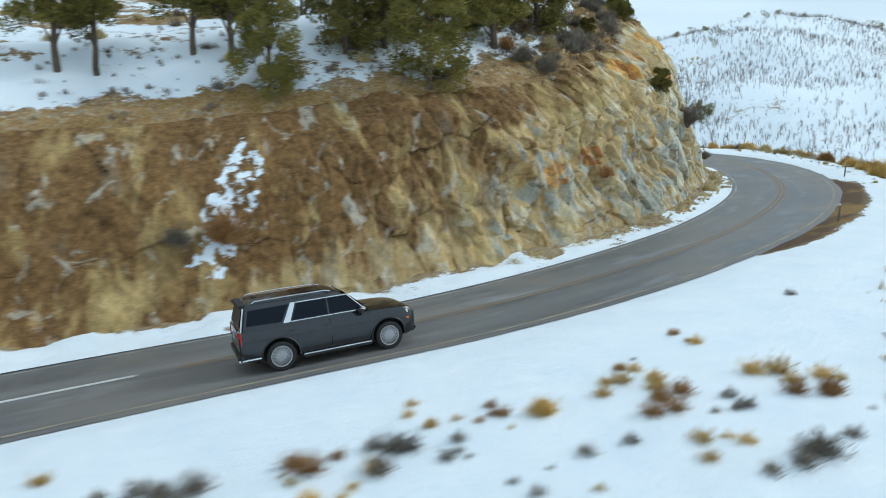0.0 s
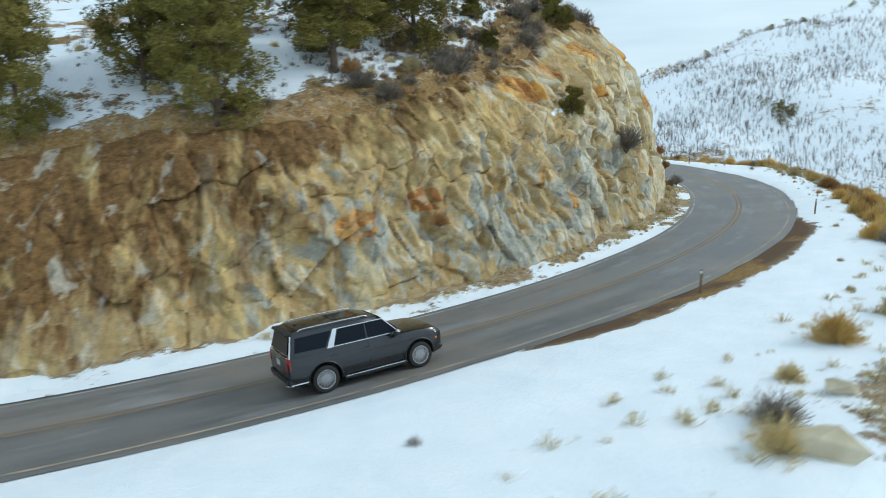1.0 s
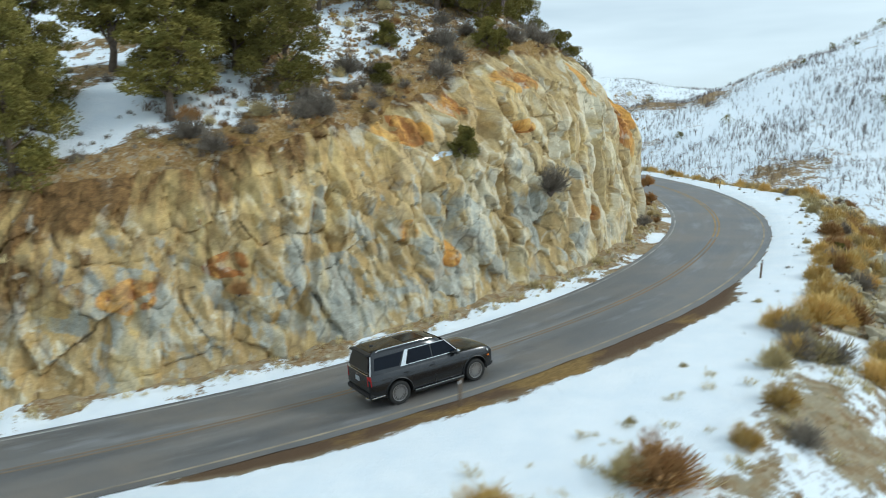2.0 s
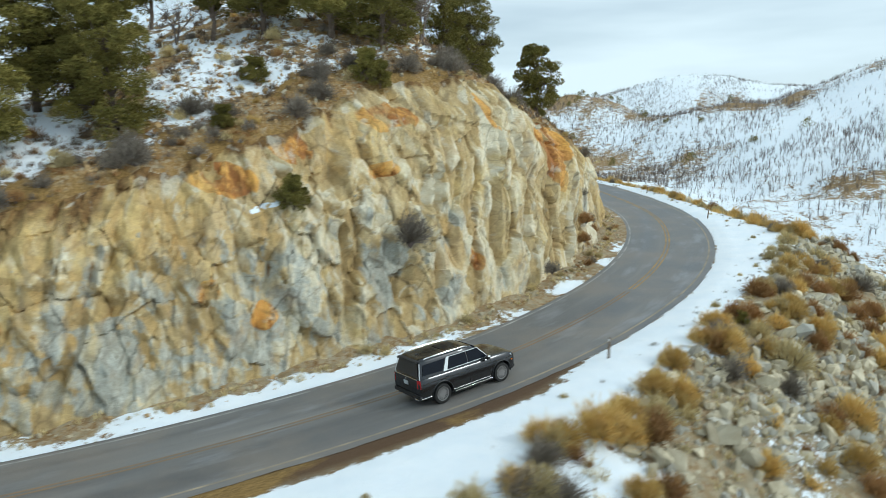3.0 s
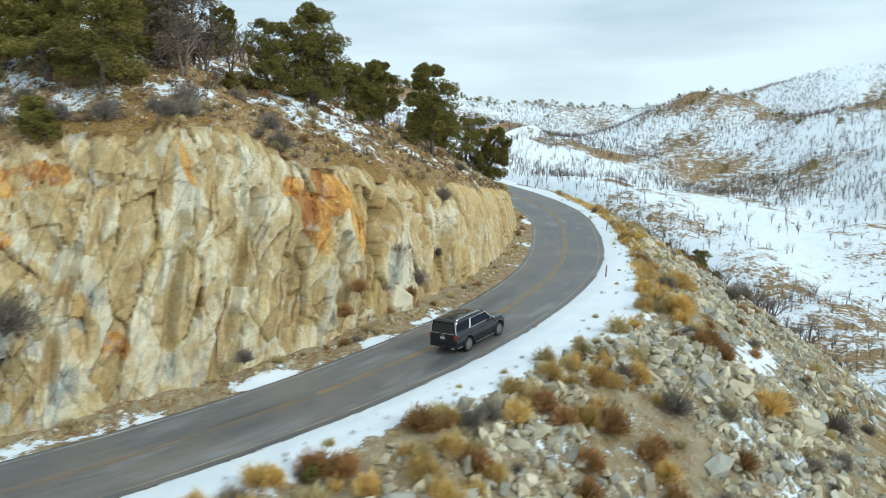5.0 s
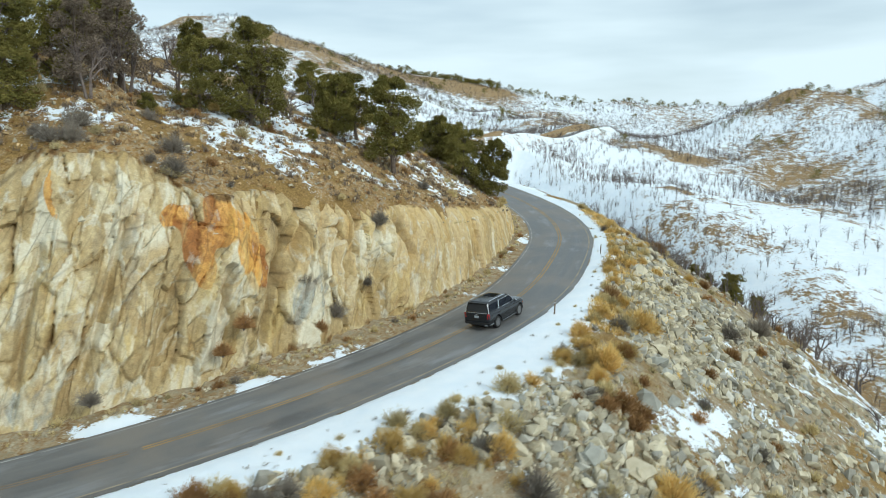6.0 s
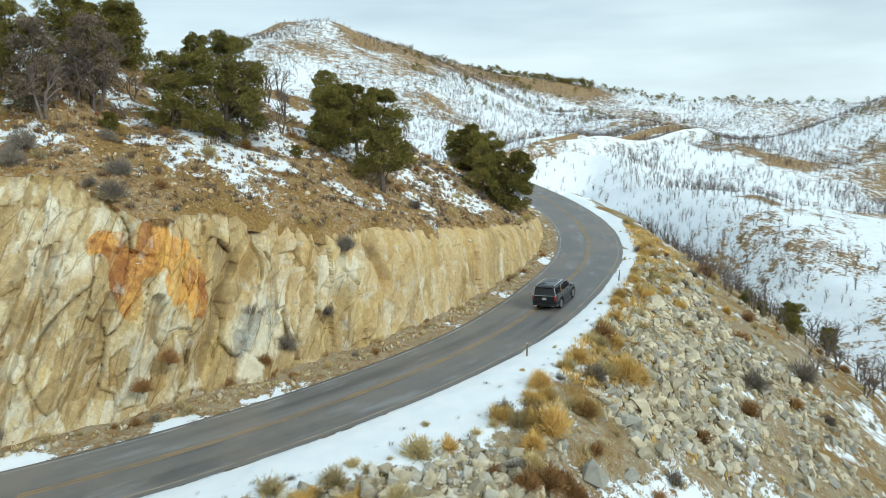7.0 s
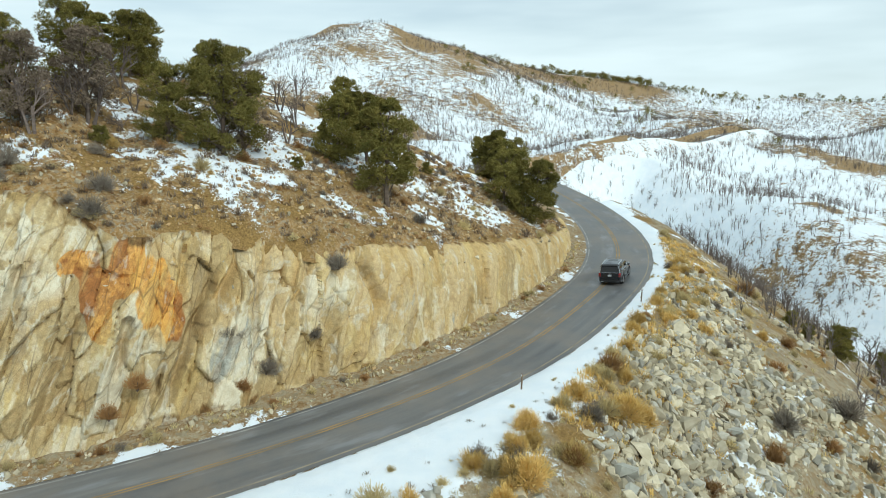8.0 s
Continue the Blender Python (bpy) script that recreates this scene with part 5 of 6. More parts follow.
PLACED = """g 23.8 9.9 1.5|r 27.4 11 1.9|t 27.0 10.4 1.3|g 24.8 12.8 1.2|t 20.9 10.3 .8|g 23.4 12.6 .5|g 38.8 8 1.4|t 34.9 9.1 1.3|g 49 7.7 2|g 46.6 6.7 .9|t 51.8 8.1 1.4|t 50.7 9.8 2.2|g 50.4 12.4 1.9|r 50.9 12.9 1
g 55.3 9.8 1.2|g 56.8 8.5 1.5|g 39.9 8.4 2|g 40.6 8.9 1.6|r 41.3 9.2 1.7|g 38.4 7.4 1.4|r 63.3 11.1 2|g 62.6 10.4 1.6|r 63.7 12.8 1.5|s 66.7 12.6 2|r 72.9 12.4 1.6|r 73.7 13.2 1.4|g 71 16.1 2.1|s 75.7 19.4 2.3|g 57.5 10 1.3
t 64.5 6.9 .65|t 67.5 7.1 .75|t 67.9 10 1.5|t 82.4 8.7 1.5|g 77.2 8.5 1.3|t 76 10.2 1.5|t 80.8 7.2 1.2|g 50.7 6.3 1.3|g 51.1 6.6 1.1|t 53.6 5.5 .6|g 83.2 9.4 2.4|g 83.8 10 1.8|t 85.4 6.9 1.2|g 78 7.5 1.5|g 75.3 10.4 2.2|g 74.9 9.7 1.5
r 83.5 13.9 1.2|r 115 12.4 2|s 100.9 18.8 3|s 92.6 15.2 2.2|g 4.5 8.9 .7|g 5.2 9.2 .5|r 4.8 10 .55|g 7.2 10.4 .65|r 7.2 11.3 .65|g 2.9 9.1 .55|g .9 7.8 .38|s .4 9.1 .6|g -1.3 9.8 .45|s -3.8 8.1 .75|r -1.3 8.6 .7|s 1.3 9.6 .4|s 5.6 10.8 .45|g 4.5 11.6 .45|s 4.8 12.7 .7|s 2.1 11 .35|r 2.1 8.6 .35
g 24.1 9.8 1.1|s 20.9 11.4 .6|t 17.7 12.1 1.2|s 18.6 11.4 1.3|g 30 11.2 1|g 32.5 10.6 1.2|s 31.5 11.8 1.2|g 36.4 9 1.3|s 37.2 10 1.4|t 29 8.4 .4|t 33 7 .35|t 41 5.6 .4|t 60 5.4 .4|t 71.5 6.3 .5|t 79 5.5 .4"""
for row in PLACED.replace("\n", "|").split("|"):
    k, s, d, z = row.split()
    if float(s) < 12:
        for _ in range(4):
            m, _ = spot_at(float(s) + rng.normal() * 0.35, float(d) + rng.normal() * 0.35, 0.06, 12)
            put(SPARSE[k], m, float(z) * rng.uniform(0.6, 1.3))
        continue
    m, _ = spot_at(float(s), float(d), 0.06, 6)
    put(KIND[k][rng.integers(len(KIND[k]))], m, float(z) * 0.95)
# brush rooted in the rock face
for place, kind, z in (((18.9, 51.1, 8.0), "s", 2.6), ((22.4, 74.8, 6.7), "s", 1.6), ((22.3, 72.9, 9.1), "s", 1.3), ((23.2, 73.3, 6.3), "r", 0.9), ((-8.4, 24.4, 2.6), "r", 1.8), ((-9.8, 23.7, 2.6), "s", 1.1),
                       ((20.6, 80.0, 12.1), "s", 1.6), ((24.0, 68.0, 7.6), "r", 1.2), ((24.3, 66.6, 6.4), "r", 1.1), ((21.6, 78.0, 8.2), "s", 0.9), ((8.8, 35.2, 4.6), "r", 0.9), ((24.0, 60.0, 5.3), "s", 1.2)):
    put(KIND[kind][0], pose(*place, rng.uniform(-8, 8), 18, rng.uniform(0, 360)), z)
# scattered brush: the stony slope's edge, the slope itself, the verge and the hillside
for n, s_a, s_b, d_of, kinds, lo, hi in ((120, 36, 112, lambda s: edge_d(s) + abs(rng.normal()) * 1.8 - 0.2, "ggggttrs", 0.6, 1.6), (150, 38, 118, lambda s: edge_d(s) + 1 + rng.gamma(1.6, 4.5), "gssrttr", 0.35, 1.4),
                                         (26, 60, 122, lambda s: edge_d(s) - rng.uniform(0, 1.4), "ttts", 0.2, 0.5), (34, 38, 118, lambda s: -4.3 - rng.uniform(0, 0.7), "tttsr", 0.3, 0.9),
                                         (200, 20, 125, lambda s: rim_d(s) - rng.uniform(-0.4, 16), "sttrg", 0.3, 1.2), (70, -14, 46, lambda s: rim_d(s) - rng.uniform(0.5, 14), "stt", 0.4, 1.0),
                                         (34, 20, 62, lambda s: rim_d(s) - abs(rng.normal()) * 1.5, "sss", 0.9, 1.9), (26, 84, 126, lambda s: edge_d(s) + rng.uniform(-0.3, 2.5), "tttg", 0.5, 1.2),
                                         (40, -6, 13, lambda s: rng.uniform(6.5, 13.5), "gsrts", 0.2, 0.45), (55, 44, 67, lambda s: edge_d(s) + rng.uniform(0.2, 8.0), "ggrgrs", 0.7, 1.7), (22, 98, 130, lambda s: rim_d(s) - rng.uniform(0, 6), "tts", 0.5, 1.2)):
    for _ in range(n):
        s = rng.uniform(s_a, s_b)
        m, _ = spot_at(s, float(d_of(s)), 0.06, 8)
        kind, z = kinds[rng.integers(len(kinds))], rng.uniform(lo, hi)
        src = KIND[kind] if z > 1.1 else THIN[kind]
        put(src[rng.integers(len(src))], m, z)
def low_tufts(name, count, spot_fn, lo, hi, material, label, seed):
    """Many knee-high clumps of stalks, too small to count."""
    r_ = np.random.default_rng(seed)
    quads = []
    for _ in range(count):
        s, d = spot_fn(r_)
        x, y = (float(c) for c in plan(s, d))
        size = r_.uniform(lo, hi)
        k = 26
        a, up = r_.uniform(0, math.tau, k), r_.uniform(0.25, 1.0, k)
        way = np.c_[np.cos(a) * (1.05 - up * 0.7), np.sin(a) * (1.05 - up * 0.7), up] * size
        foot = np.c_[x + r_.normal(size=k) * size * 0.3, y + r_.normal(size=k) * size * 0.3, np.full(k, ground_z(s, d) - 0.03)]
        side = np.c_[np.sin(a), -np.cos(a), 0 * a] * 0.05 * size
        quads.append(np.stack([foot - side, foot + side, foot + way + side * 0.6, foot + way - side * 0.6], 1))
    q = np.concatenate(quads).reshape(-1, 3)
    return tagged(mesh_of(name, q.tolist(), np.arange(len(q)).reshape(-1, 4).tolist(), material, None, label, "stuff"), category="grass")


def on_hill(lo, hi, reach):
    return lambda r_: (lambda s: (s, float(rim_d(s)) + 0.2 - r_.gamma(1.4, reach)))(r_.uniform(lo, hi))


low_tufts("hill_scrub", 2000, on_hill(18, 124, 7.0), 0.14, 0.46, M_DEADTWIG, "low grey-brown scrub dotting the hillside", 201)
low_tufts("hill_grass", 1300, on_hill(18, 124, 5.0), 0.10, 0.32, M_RUST, "short brown grass on the hillside soil", 202)
low_tufts("snow_scrub", 500, on_hill(-22, 30, 5.0), 0.08, 0.30, M_SAGE, "small grey stalks poking out of the snow", 203)
low_tufts("slope_grass", 1300, lambda r_: (lambda s: (s, float(edge_d(s)) + r_.gamma(1.3, 5.0)))(r_.uniform(36, 122)), 0.12, 0.40, M_TAN, "short straw grass between the stones", 204)
low_tufts("golden_grass", 900, lambda r_: (lambda s: (s, float(edge_d(s)) - 0.4 + r_.gamma(1.5, 2.0)))(r_.uniform(80, 122)), 0.18, 0.50, M_GOLD, "golden dry grass along the crest of the slope", 207)
low_tufts("shoulder_grass", 150, lambda r_: (lambda s: (s, 4.3 + (float(edge_d(s)) - 4.3) * r_.uniform() ** 0.5))(r_.uniform(36, 120)), 0.08, 0.24, M_SAGE, "few dry stalks in the shoulder snow", 205)
low_tufts("berm_grass", 160, lambda r_: (r_.uniform(13, 38), r_.uniform(8.0, 14.0)), 0.10, 0.36, M_TAN, "thin pale stalks poking out of the snow", 208)
low_tufts("ditch_grass", 260, lambda r_: (r_.uniform(12, 122), -4.1 - r_.gamma(2.0, 0.3)), 0.10, 0.34, M_TAN, "dry grass along the foot of the rock cut", 206)

# the patterns themselves stand on the far slope as part of the brush
for i, ob in enumerate([*TREES, SHRUB, *BARE, *GOLD, *STRAW, *RUST, *SAGE, *(v[0] for v in THIN.values()), *SPARSE.values()]):
    m, _ = spot_at(122 + 1.0 * i, -12 - (i % 3) * 2)
    ob.matrix_basis = m

# ---------------------------------------------------------------- fallen stones
def stone_mesh(seed, flat=0.75):
    r_ = np.random.default_rng(seed)
    bm = bmesh.new()
    for p in r_.normal(size=(13, 3)):
        p = p / np.linalg.norm(p) * r_.uniform(0.8, 1.05)
        q = np.sign(p) * np.abs(p) ** 0.75
        bm.verts.new((q[0] * 0.55, q[1] * 0.42, q[2] * 0.42 * flat))
    bmesh.ops.convex_hull(bm, input=bm.verts[:])
    bmesh.ops.delete(bm, geom=[v for v in bm.verts if not v.link_faces], context="VERTS")
    me = bpy.data.meshes.new("stone")
    bm.to_mesh(me)
    bm.free()
    return me


STONES = [stone_mesh(k) for k in range(60, 72)]
for i, me in enumerate(STONES):
    me.materials.append(M_STONE if i % 3 else M_GREYSTONE)
slide = empty("rock_slide", Matrix(), "slide of angular sandstone boulders below the road shoulder", "rocks")


def slide_spot():
    """A place on the stony slope, denser in the middle of the slide."""
    while True:
        s, e = rng.uniform(40, 112), rng.gamma(1.7, 5.2) - 1.0
        if e < 25 and rng.uniform() < np.interp(s, [40, 52, 60, 76, 92, 108], [0.3, 0.6, 0.65, 1.0, 1.0, 0.25]) and float(fbm(np.array([s / 5.0]), np.array([e / 3.5]), 47, 3)[0]) > rng.normal() * 0.12 - 0.10:
            return s, float(edge_d(s)) + 1.0 + e


KEY = [(53.9, 9.6, 1.5), (86.2, 11.3, 2.1), (80.0, 11.5, 1.45), (82.0, 11.1, 1.7), (60.5, 9.4, 1.2), (84.6, 13.2, 1.3), (78.8, 13.0, 1.2), (88.5, 13.0, 1.5), (22.3, 12.3, 1.0), (20.9, 11.5, 0.9), (18.2, 12.6, 1.4),
       (49.5, 10.5, 1.0), (68.5, 11.0, 1.3), (75.5, 12.6, 1.6), (72.0, 18.0, 1.8), (91.0, 12.0, 1.3), (66.0, 15.0, 1.4), (58.0, 12.5, 1.5)]
for i in range(300):
    if i < len(KEY):
        s, d, z = KEY[i]
    else:
        (s, d), z = slide_spot(), float(np.clip(rng.lognormal(-0.45, 0.42), 0.35, 1.6))
    m, _ = spot_at(s, d, -0.05 * z, 35)
    ob = new("boulder", STONES[rng.integers(len(STONES))])
    ob.parent = slide
    ob.matrix_basis = m @ Matrix.Diagonal((z * rng.uniform(0.9, 1.3), z, z * rng.uniform(0.8, 1.2), 1))


def scatter(name, count, spot_fn, lo, hi, parent, materials, label, kind="stuff", category=""):
    """Many small stones in one mesh."""
    src = []
    for me in STONES:
        src.append((np.array([v.co[:] for v in me.vertices]), [tuple(p.vertices) for p in me.polygons]))
    verts, faces, mats, n = [], [], [], 0
    for k in range(count):
        v, f = src[rng.integers(len(src))]
        s, d = spot_fn()
        x, y = (float(c) for c in plan(s, d))
        size = lo * (hi / lo) ** (rng.uniform() ** 1.6)
        e = Euler(rng.uniform(0, math.tau, 3)).to_matrix()
        w = v @ np.array(e).T * size * rng.uniform(0.8, 1.25, 3) + [x, y, ground_z(s, d) + size * 0.08]
        verts.append(w)
        faces += [tuple(i + n for i in q) for q in f]
        mats += [int(rng.uniform() < 0.3)] * len(f)
        n += len(v)
    me = bpy.data.meshes.new(name)
    me.from_pydata(np.vstack(verts).tolist(), [], faces)
    for m in materials:
        me.materials.append(m)
    me.polygons.foreach_set("material_index", mats)
    ob = new(name, me)
    if parent:
        ob.parent = parent
    return tagged(ob, label, category, kind=kind)


def loose_stone(name, a, b, where):
    """Stones vary from piece to piece within the one mesh."""
    n = Nodes(name)
    geo = n.t.nodes.new("ShaderNodeNewGeometry")
    col = n.mix(n.ramp(n.noise(1.6, 5, 0.6), (0.3, 0.0), (0.7, 1.0)), a, b)
    k = n.math("ADD", n.math("MULTIPLY", geo.outputs["Random Per Island"], 0.6), 0.68)
    n.bump(n.noise(6, 4), 0.4, 0.05)
    return n.done(n.mix(1.0, col, k, "MULTIPLY"), 0.92, 0.0, 0.2)


M_LOOSE = loose_stone("loose_sandstone", (0.36, 0.305, 0.20), (0.58, 0.52, 0.385), 0)
M_LOOSE_G = loose_stone("loose_grey_stone", (0.31, 0.29, 0.235), (0.52, 0.49, 0.41), 0)
M_LOOSE_O = loose_stone("ochre_chips", (0.32, 0.20, 0.09), (0.52, 0.38, 0.20), 0)
scatter("rubble", 13000, slide_spot, 0.15, 1.05, slide, [M_LOOSE, M_LOOSE_G], "smaller angular stones")
scatter("verge_stones", 900, lambda: (rng.uniform(20, 122), -3.9 - rng.gamma(2.0, 0.4)), 0.06, 0.42, None, [M_LOOSE, M_LOOSE_O], "fallen stones along the foot of the rock cut", category="stones")
scatter("hill_stones", 8500, lambda: ((lambda s: (s, float(rim_d(s)) - 0.2 - rng.gamma(1.3, 5.0)))(rng.uniform(25, 122))), 0.05, 0.42, None, [M_LOOSE_O, M_LOOSE], "scattered ochre stones on the hillside", category="stones")

# roadside posts
for i, (s, d) in enumerate(((26.3, 4.2), (45.0, 4.4), (81.0, 4.3), (63.0, 4.4), (99.0, 4.3))):
    if i == 3:
        continue
    x, y = (float(v) for v in plan(s, d))
    post = empty("delineator_post", pose(x, y, ground_z(s, d) - 0.05, 2, -1, math.degrees(math.atan2(float(lerp(s, ARC, TAN[:, 1])), float(lerp(s, ARC, TAN[:, 0]))))), "thin brown roadside marker post in the snow", "post", "roadside posts")
    part("post", block(-0.03, 0.03, -0.045, 0.045, 0, 1.0, 0.01), M_POST, post)
    part("reflector", block(-0.04, -0.028, -0.04, 0.04, 0.84, 0.95, 0.004), M_REFLECT, post, "small white reflector")

# ---------------------------------------------------------------- distance: bare scrub, dark evergreens, the road beyond
def land_z(x, y):
    s, d = along(x, y)
    ins = np.minimum(np.minimum((d - in_d(s)) / 8, (OUT_D - d) / 8), np.minimum((s - S0 - 1) / 8, (S1 - 1 - s) / 8))
    w = np.clip(ins + 1, 0, 1)
    return far_land(x, y) * (1 - w) + near_land(s, d) * w, ins


def sheet_z(x, y):
    """Height of the land's sheet itself, between its grid points."""
    i, j = np.clip(np.searchsorted(gx, x) - 1, 0, len(gx) - 2), np.clip(np.searchsorted(gy, y) - 1, 0, len(gy) - 2)
    u, v = (x - gx[i]) / (gx[i + 1] - gx[i]), (y - gy[j]) / (gy[j + 1] - gy[j])
    g = z_.reshape(X.shape)
    return (g[i, j] * (1 - u) + g[i + 1, j] * u) * (1 - v) + (g[i, j + 1] * (1 - u) + g[i + 1, j + 1] * u) * v


def far_scrub(name, count, area, height, seed, material, label, density=None):
    r_ = np.random.default_rng(seed)
    x, y = r_.uniform(area[0], area[1], count), r_.uniform(area[2], area[3], count)
    z, ins = sheet_z(x, y), land_z(x, y)[1]
    s, d = along(x, y)
    strip = (s > 106) & (s < 149) & (d > 11) & (d < 31)
    z = np.where(strip, near_land(s, d), z)
    ok = (ins < 0.0) | ((s > 150) & (np.abs(d) > 9)) | (d > OUT_D - 3) | strip
    dense = sum(near_line(x, y, pts, width) for pts, width in DENSE)
    ok &= r_.uniform(size=count) < np.clip(0.42 + 1.8 * fbm(x / 28, y / 28, 71, 3) + dense + 0.45 * np.clip((-90 - x) / 60, 0, 1), 0.08, 1)
    if density is not None:
        ok &= r_.uniform(size=count) < density(x, y, z)
    x, y, z = x[ok], y[ok], z[ok]
    n = len(x)
    h = height * r_.uniform(0.30, 1.15, n)
    tris = []
    for k in range(12):
        a = r_.uniform(0, math.tau, n)
        u0 = np.zeros(n) if k < 3 else r_.uniform(0.15, 0.6, n)
        out = (r_.uniform(0.05, 0.25, n) if k < 3 else r_.uniform(0.16, 0.50, n)) * h
        top = h * (r_.uniform(0.75, 1.0, n) if k < 3 else np.clip(u0 + r_.uniform(0.1, 0.42, n), 0, 1))
        w = (0.036 if k < 3 else 0.026) * h
        p = np.c_[x, y, z - 0.1 + u0 * h]
        q = np.c_[x + np.cos(a) * out, y + np.sin(a) * out, z + top]
        b = r_.uniform(0, math.tau, n)
        side = np.c_[np.cos(b) * w, np.sin(b) * w, 0 * w]
        tris.append(np.stack([p - side / 2, p + side / 2, q], 1))
    t = np.concatenate(tris).reshape(-1, 3)
    return mesh_of(name, t.tolist(), np.arange(len(t)).reshape(-1, 3).tolist(), material, None, label, "stuff")


tagged(far_scrub("bare_woodland", 120000, (-420, 260, 120, 640), 2.9, 81, M_SCRUB, "thin leafless scrub oak across the snowy hills"), category="trees")
tagged(far_scrub("valley_scrub", 6500, (-120, 130, 110, 300), 2.6, 82, M_SCRUB, "sparse bare bushes on the snowy valley side"), category="bushes")


def far_evergreens(name, spots, size, label):
    r_ = np.random.default_rng(83)
    cs, rs = [], []
    for x, y in spots:
        z = float(land_z(np.array([x]), np.array([y]))[0][0])
        h = size * r_.uniform(0.6, 1.2)
        for k in range(7):
            cs.append((x + r_.normal() * h * 0.2, y + r_.normal() * h * 0.2, z + h * (0.12 + 0.10 * k)))
            rs.append(h * (0.34 - 0.03 * k))
    global rng
    rng = np.random.default_rng(84)
    v, f = tufts(np.array(cs), np.array(rs), 55, size * 0.09, 0.8)
    return tagged(mesh_of(name, v, f, M_NEEDLE, None, label, "stuff"), category="trees")


ridge = spline([(-341, 300), (-341, 367), (-304, 410), (-262, 450), (-177, 540)], 60)
spots = [tuple(p + rng.normal(size=2) * [7, 7]) for p in ridge[::2]] + [tuple(p + rng.normal(size=2) * [14, 14]) for p in ridge[60::5]]
spots += [(90 + rng.normal() * 4, 234 + rng.normal() * 5) for _ in range(9)] + [(120 + 9 * k + rng.normal() * 3, 388 - 2 * k + rng.normal() * 6) for k in range(16)]
spots += [(-66 + 6 * k + rng.normal() * 2, 377 + rng.normal() * 3) for k in range(10)] + [(-290 + rng.normal() * 22, 330 + rng.normal() * 25) for _ in range(14)]
spots += [(p[0] + rng.normal() * 5, p[1] + rng.normal() * 5) for p in spline([(-338, 345), (-320, 392), (-296, 420)], 30) for _ in range(2)]
spots += [(rng.uniform(-330, -150), rng.uniform(230, 430)) for _ in range(60)] + [(rng.uniform(-120, 140), rng.uniform(260, 420)) for _ in range(35)]
far_evergreens("far_evergreens", spots, 4.2, "dark evergreen trees along the far ridges")

# the same road climbing the far hillside
FAR_WAY = spline([(-85, 149), (-83, 157.3), (-83.5, 168), (-81.5, 178), (-79.5, 190), (-82.5, 209), (-88, 241), (-93.5, 265), (-105, 290)], 12)


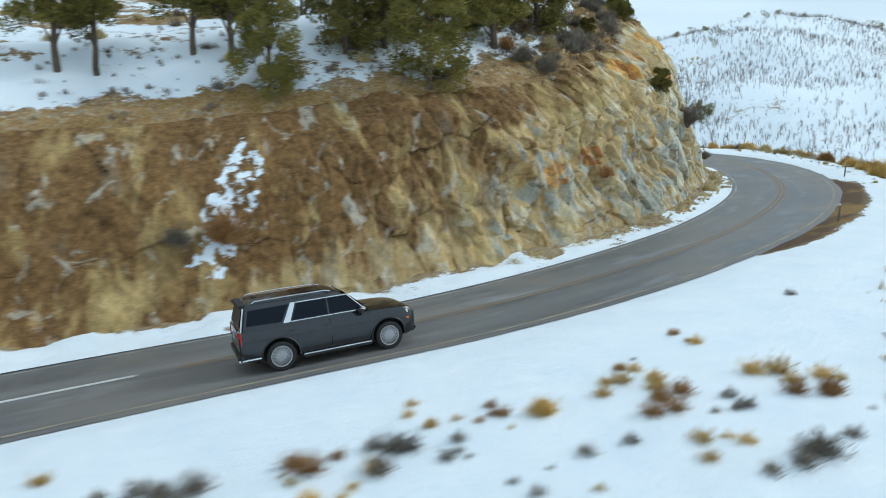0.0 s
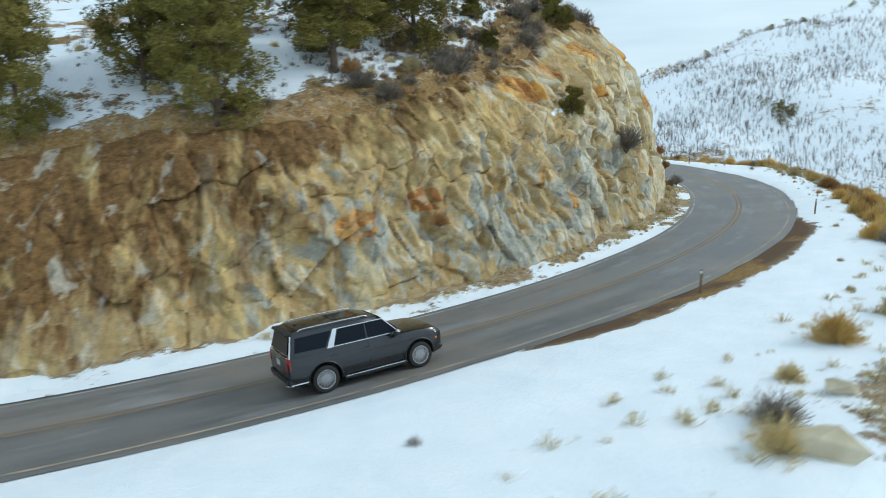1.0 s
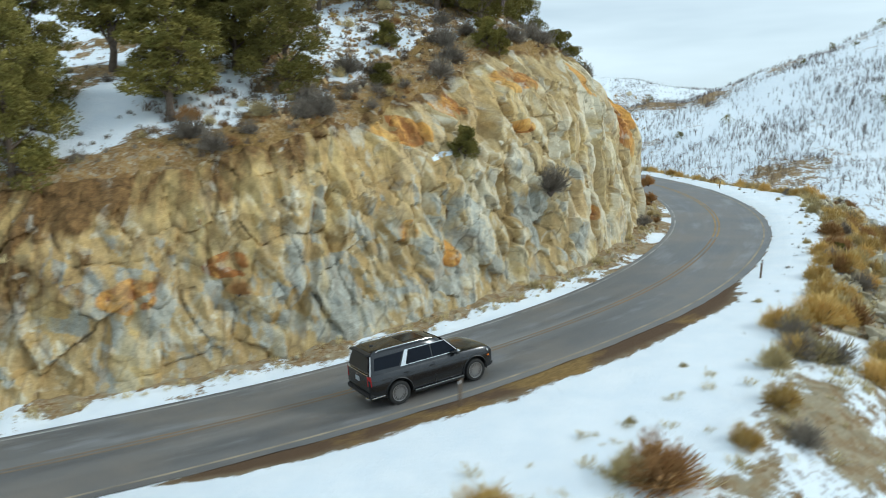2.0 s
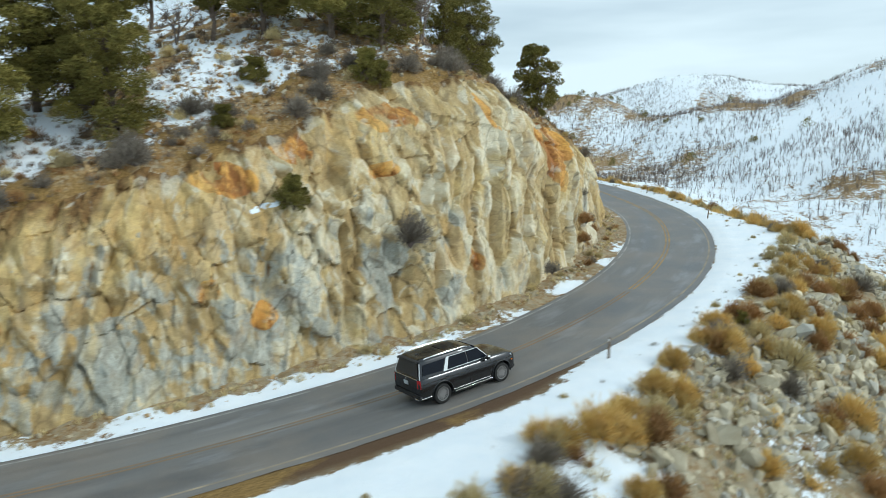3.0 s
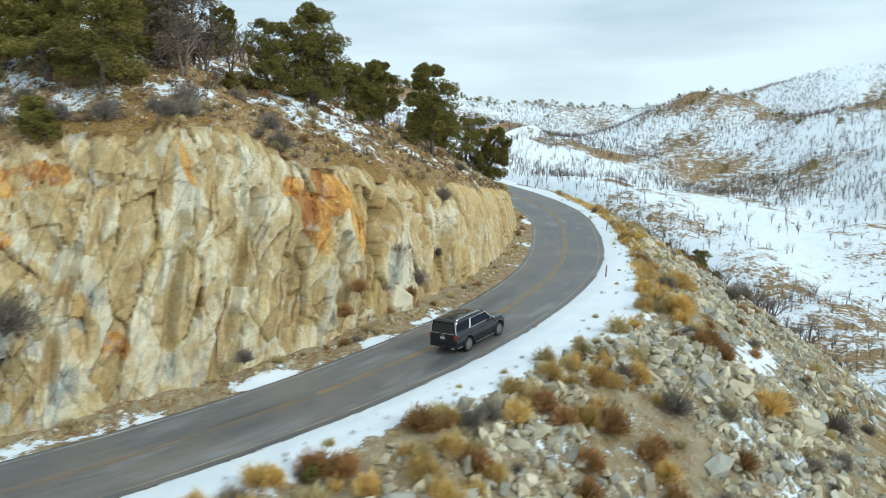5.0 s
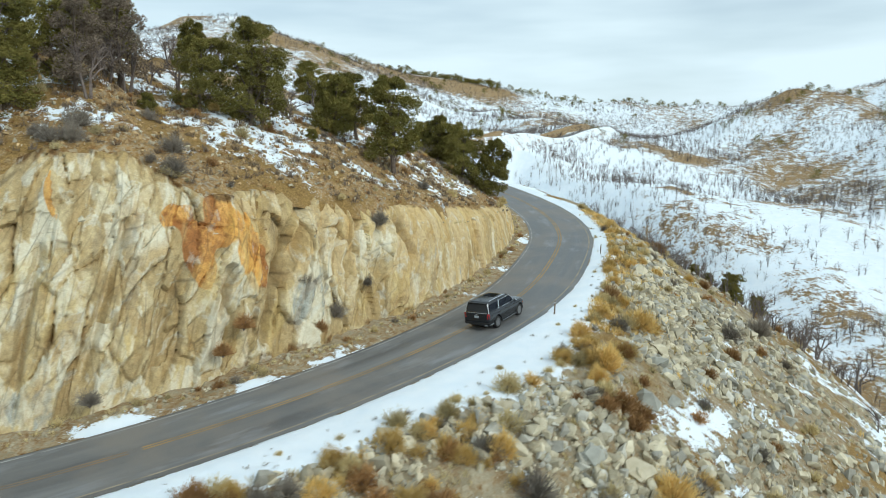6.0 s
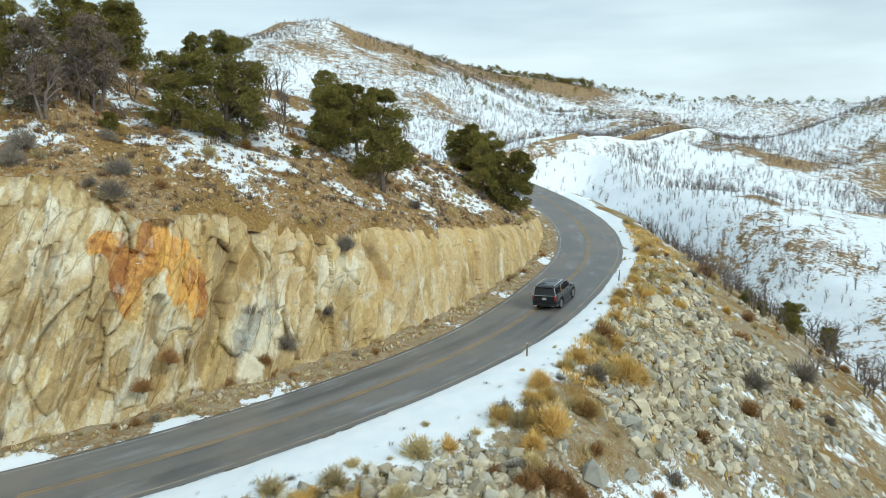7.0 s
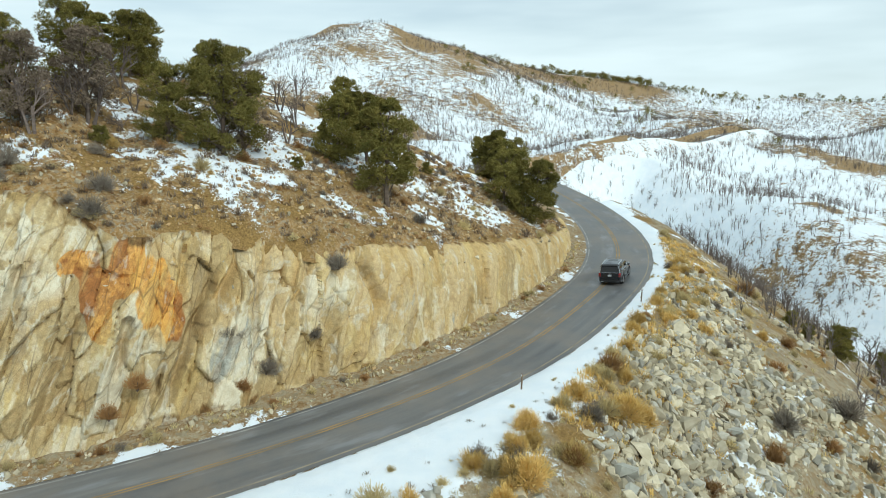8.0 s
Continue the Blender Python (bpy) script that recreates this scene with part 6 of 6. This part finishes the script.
def far_bands():
    """A level shelf for the far road, with its cut above and its fill below meeting the hillside."""
    t = np.gradient(FAR_WAY, axis=0)
    t /= np.linalg.norm(t, axis=1)[:, None]
    nn = np.c_[t[:, 1], -t[:, 0]]
    mid = np.max([sheet_z(*(FAR_WAY + nn * o).T) for o in np.linspace(-3, 3, 7)], axis=0)
    mid = np.convolve(np.pad(mid, 4, mode="edge"), np.ones(9) / 9, "valid") + 0.2
    rows = {}
    for off in (-11.0, -5.5, -2.6, 2.6, 3.6, 8.0):
        p = FAR_WAY + nn * off
        z = mid + {2.6: 0.0, -2.6: 0.0, 3.6: 0.8}.get(off, 0.0)
        if off == -5.5:
            z = np.maximum(mid + 0.3 + lerp(p[:, 1], [178, 192, 225, 245], [0.0, 0.4, 1.3, 1.7]), sheet_z(p[:, 0], p[:, 1]) + 0.3) + 0.4 * fbm(p[:, 0] / 14, p[:, 1] / 14, 5, 2)
        elif abs(off) > 6:
            z = np.minimum(sheet_z(p[:, 0], p[:, 1]) - 0.5, mid)
        rows[off] = np.c_[p, z]
    for name, a, b, mat, snow, label, cat in (("far_road", -2.6, 2.6, M_ASPHALT, 0, "the road climbing the far hillside", "road"),
                                              ("far_verge", 2.6, 3.6, M_GROUND, 0.95, "snow berm beside the far road", "verge"),
                                              ("far_bank", -5.5, -2.6, M_GROUND, 0.2, "brown earth cut above the far road", "bank"),
                                              ("far_hillside", -11.0, -5.5, M_GROUND, 0.6, "snowy slope above the far road cut", "bank"),
                                              ("far_fill", 3.6, 8.0, M_GROUND, 0.62, "snowy fill below the far road", "bank")):
        v = np.stack([rows[a], rows[b]], 1).reshape(-1, 3)
        k = np.ones(len(v))
        build(name, v.tolist(), grid_faces(len(FAR_WAY), 2), mat, label=label, category=cat,
              attrs={"snow": lerp(v[:, 1], [184, 200], [0.5, 0.15]) if name == "far_bank" else lerp(v[:, 1], [150, 175, 200], [0.30, 0.42, 0.62]) if name == "far_fill" else snow * k, "grass": 0.25 * k, "stony": 0.35 * k, "mud": 0 * k, "along": v})


far_bands()

# ---------------------------------------------------------------- what moves
def car_pose(s, d):
    """The car's pose on the road surface."""
    x, y = (float(v) for v in plan(s, d))
    tx, ty = (float(lerp(s, ARC, TAN[:, k])) for k in (0, 1))
    rise = (float(grade(s + 1.5)) - float(grade(s - 1.5))) / 3.0
    f = Vector((tx, ty, rise)).normalized()
    r = Vector((ty, -tx, BANK)).normalized()
    up = r.cross(f).normalized()
    left = up.cross(f).normalized()
    m = Matrix((f, left, up)).transposed().to_4x4()
    m.translation = (x, y, float(grade(s)) + BANK * d)
    return m


RUN = [(0.0, 0.95, 1.50), (1.0, 13.8, 1.45), (1.5, 20.2, 1.45), (3.0, 39.5, 1.35), (4.0, 52.45, 1.3), (5.0, 65.6, 1.35), (6.5, 85.8, 0.8), (7.0, 92.3, 0.85), (8.0, 105.9, 0.6)]
RT, RS, RD = (np.array(c) for c in zip(*RUN))


def run_at(t):
    return float(np.interp(t, RT, RS)), float(np.interp(t, RT, RD))


def motions():
    walk(car, [(k / 10, car_pose(*run_at(k / 10))) for k in range(81)])
    for hub, place in WHEELS:
        walk(hub, [(k / FPS, pose(*place) @ Matrix.Rotation((run_at(k / FPS)[0] - RS[0]) / (0.975 * WHEEL_R), 4, "Y")) for k in range(8 * FPS + 1)])


motions()
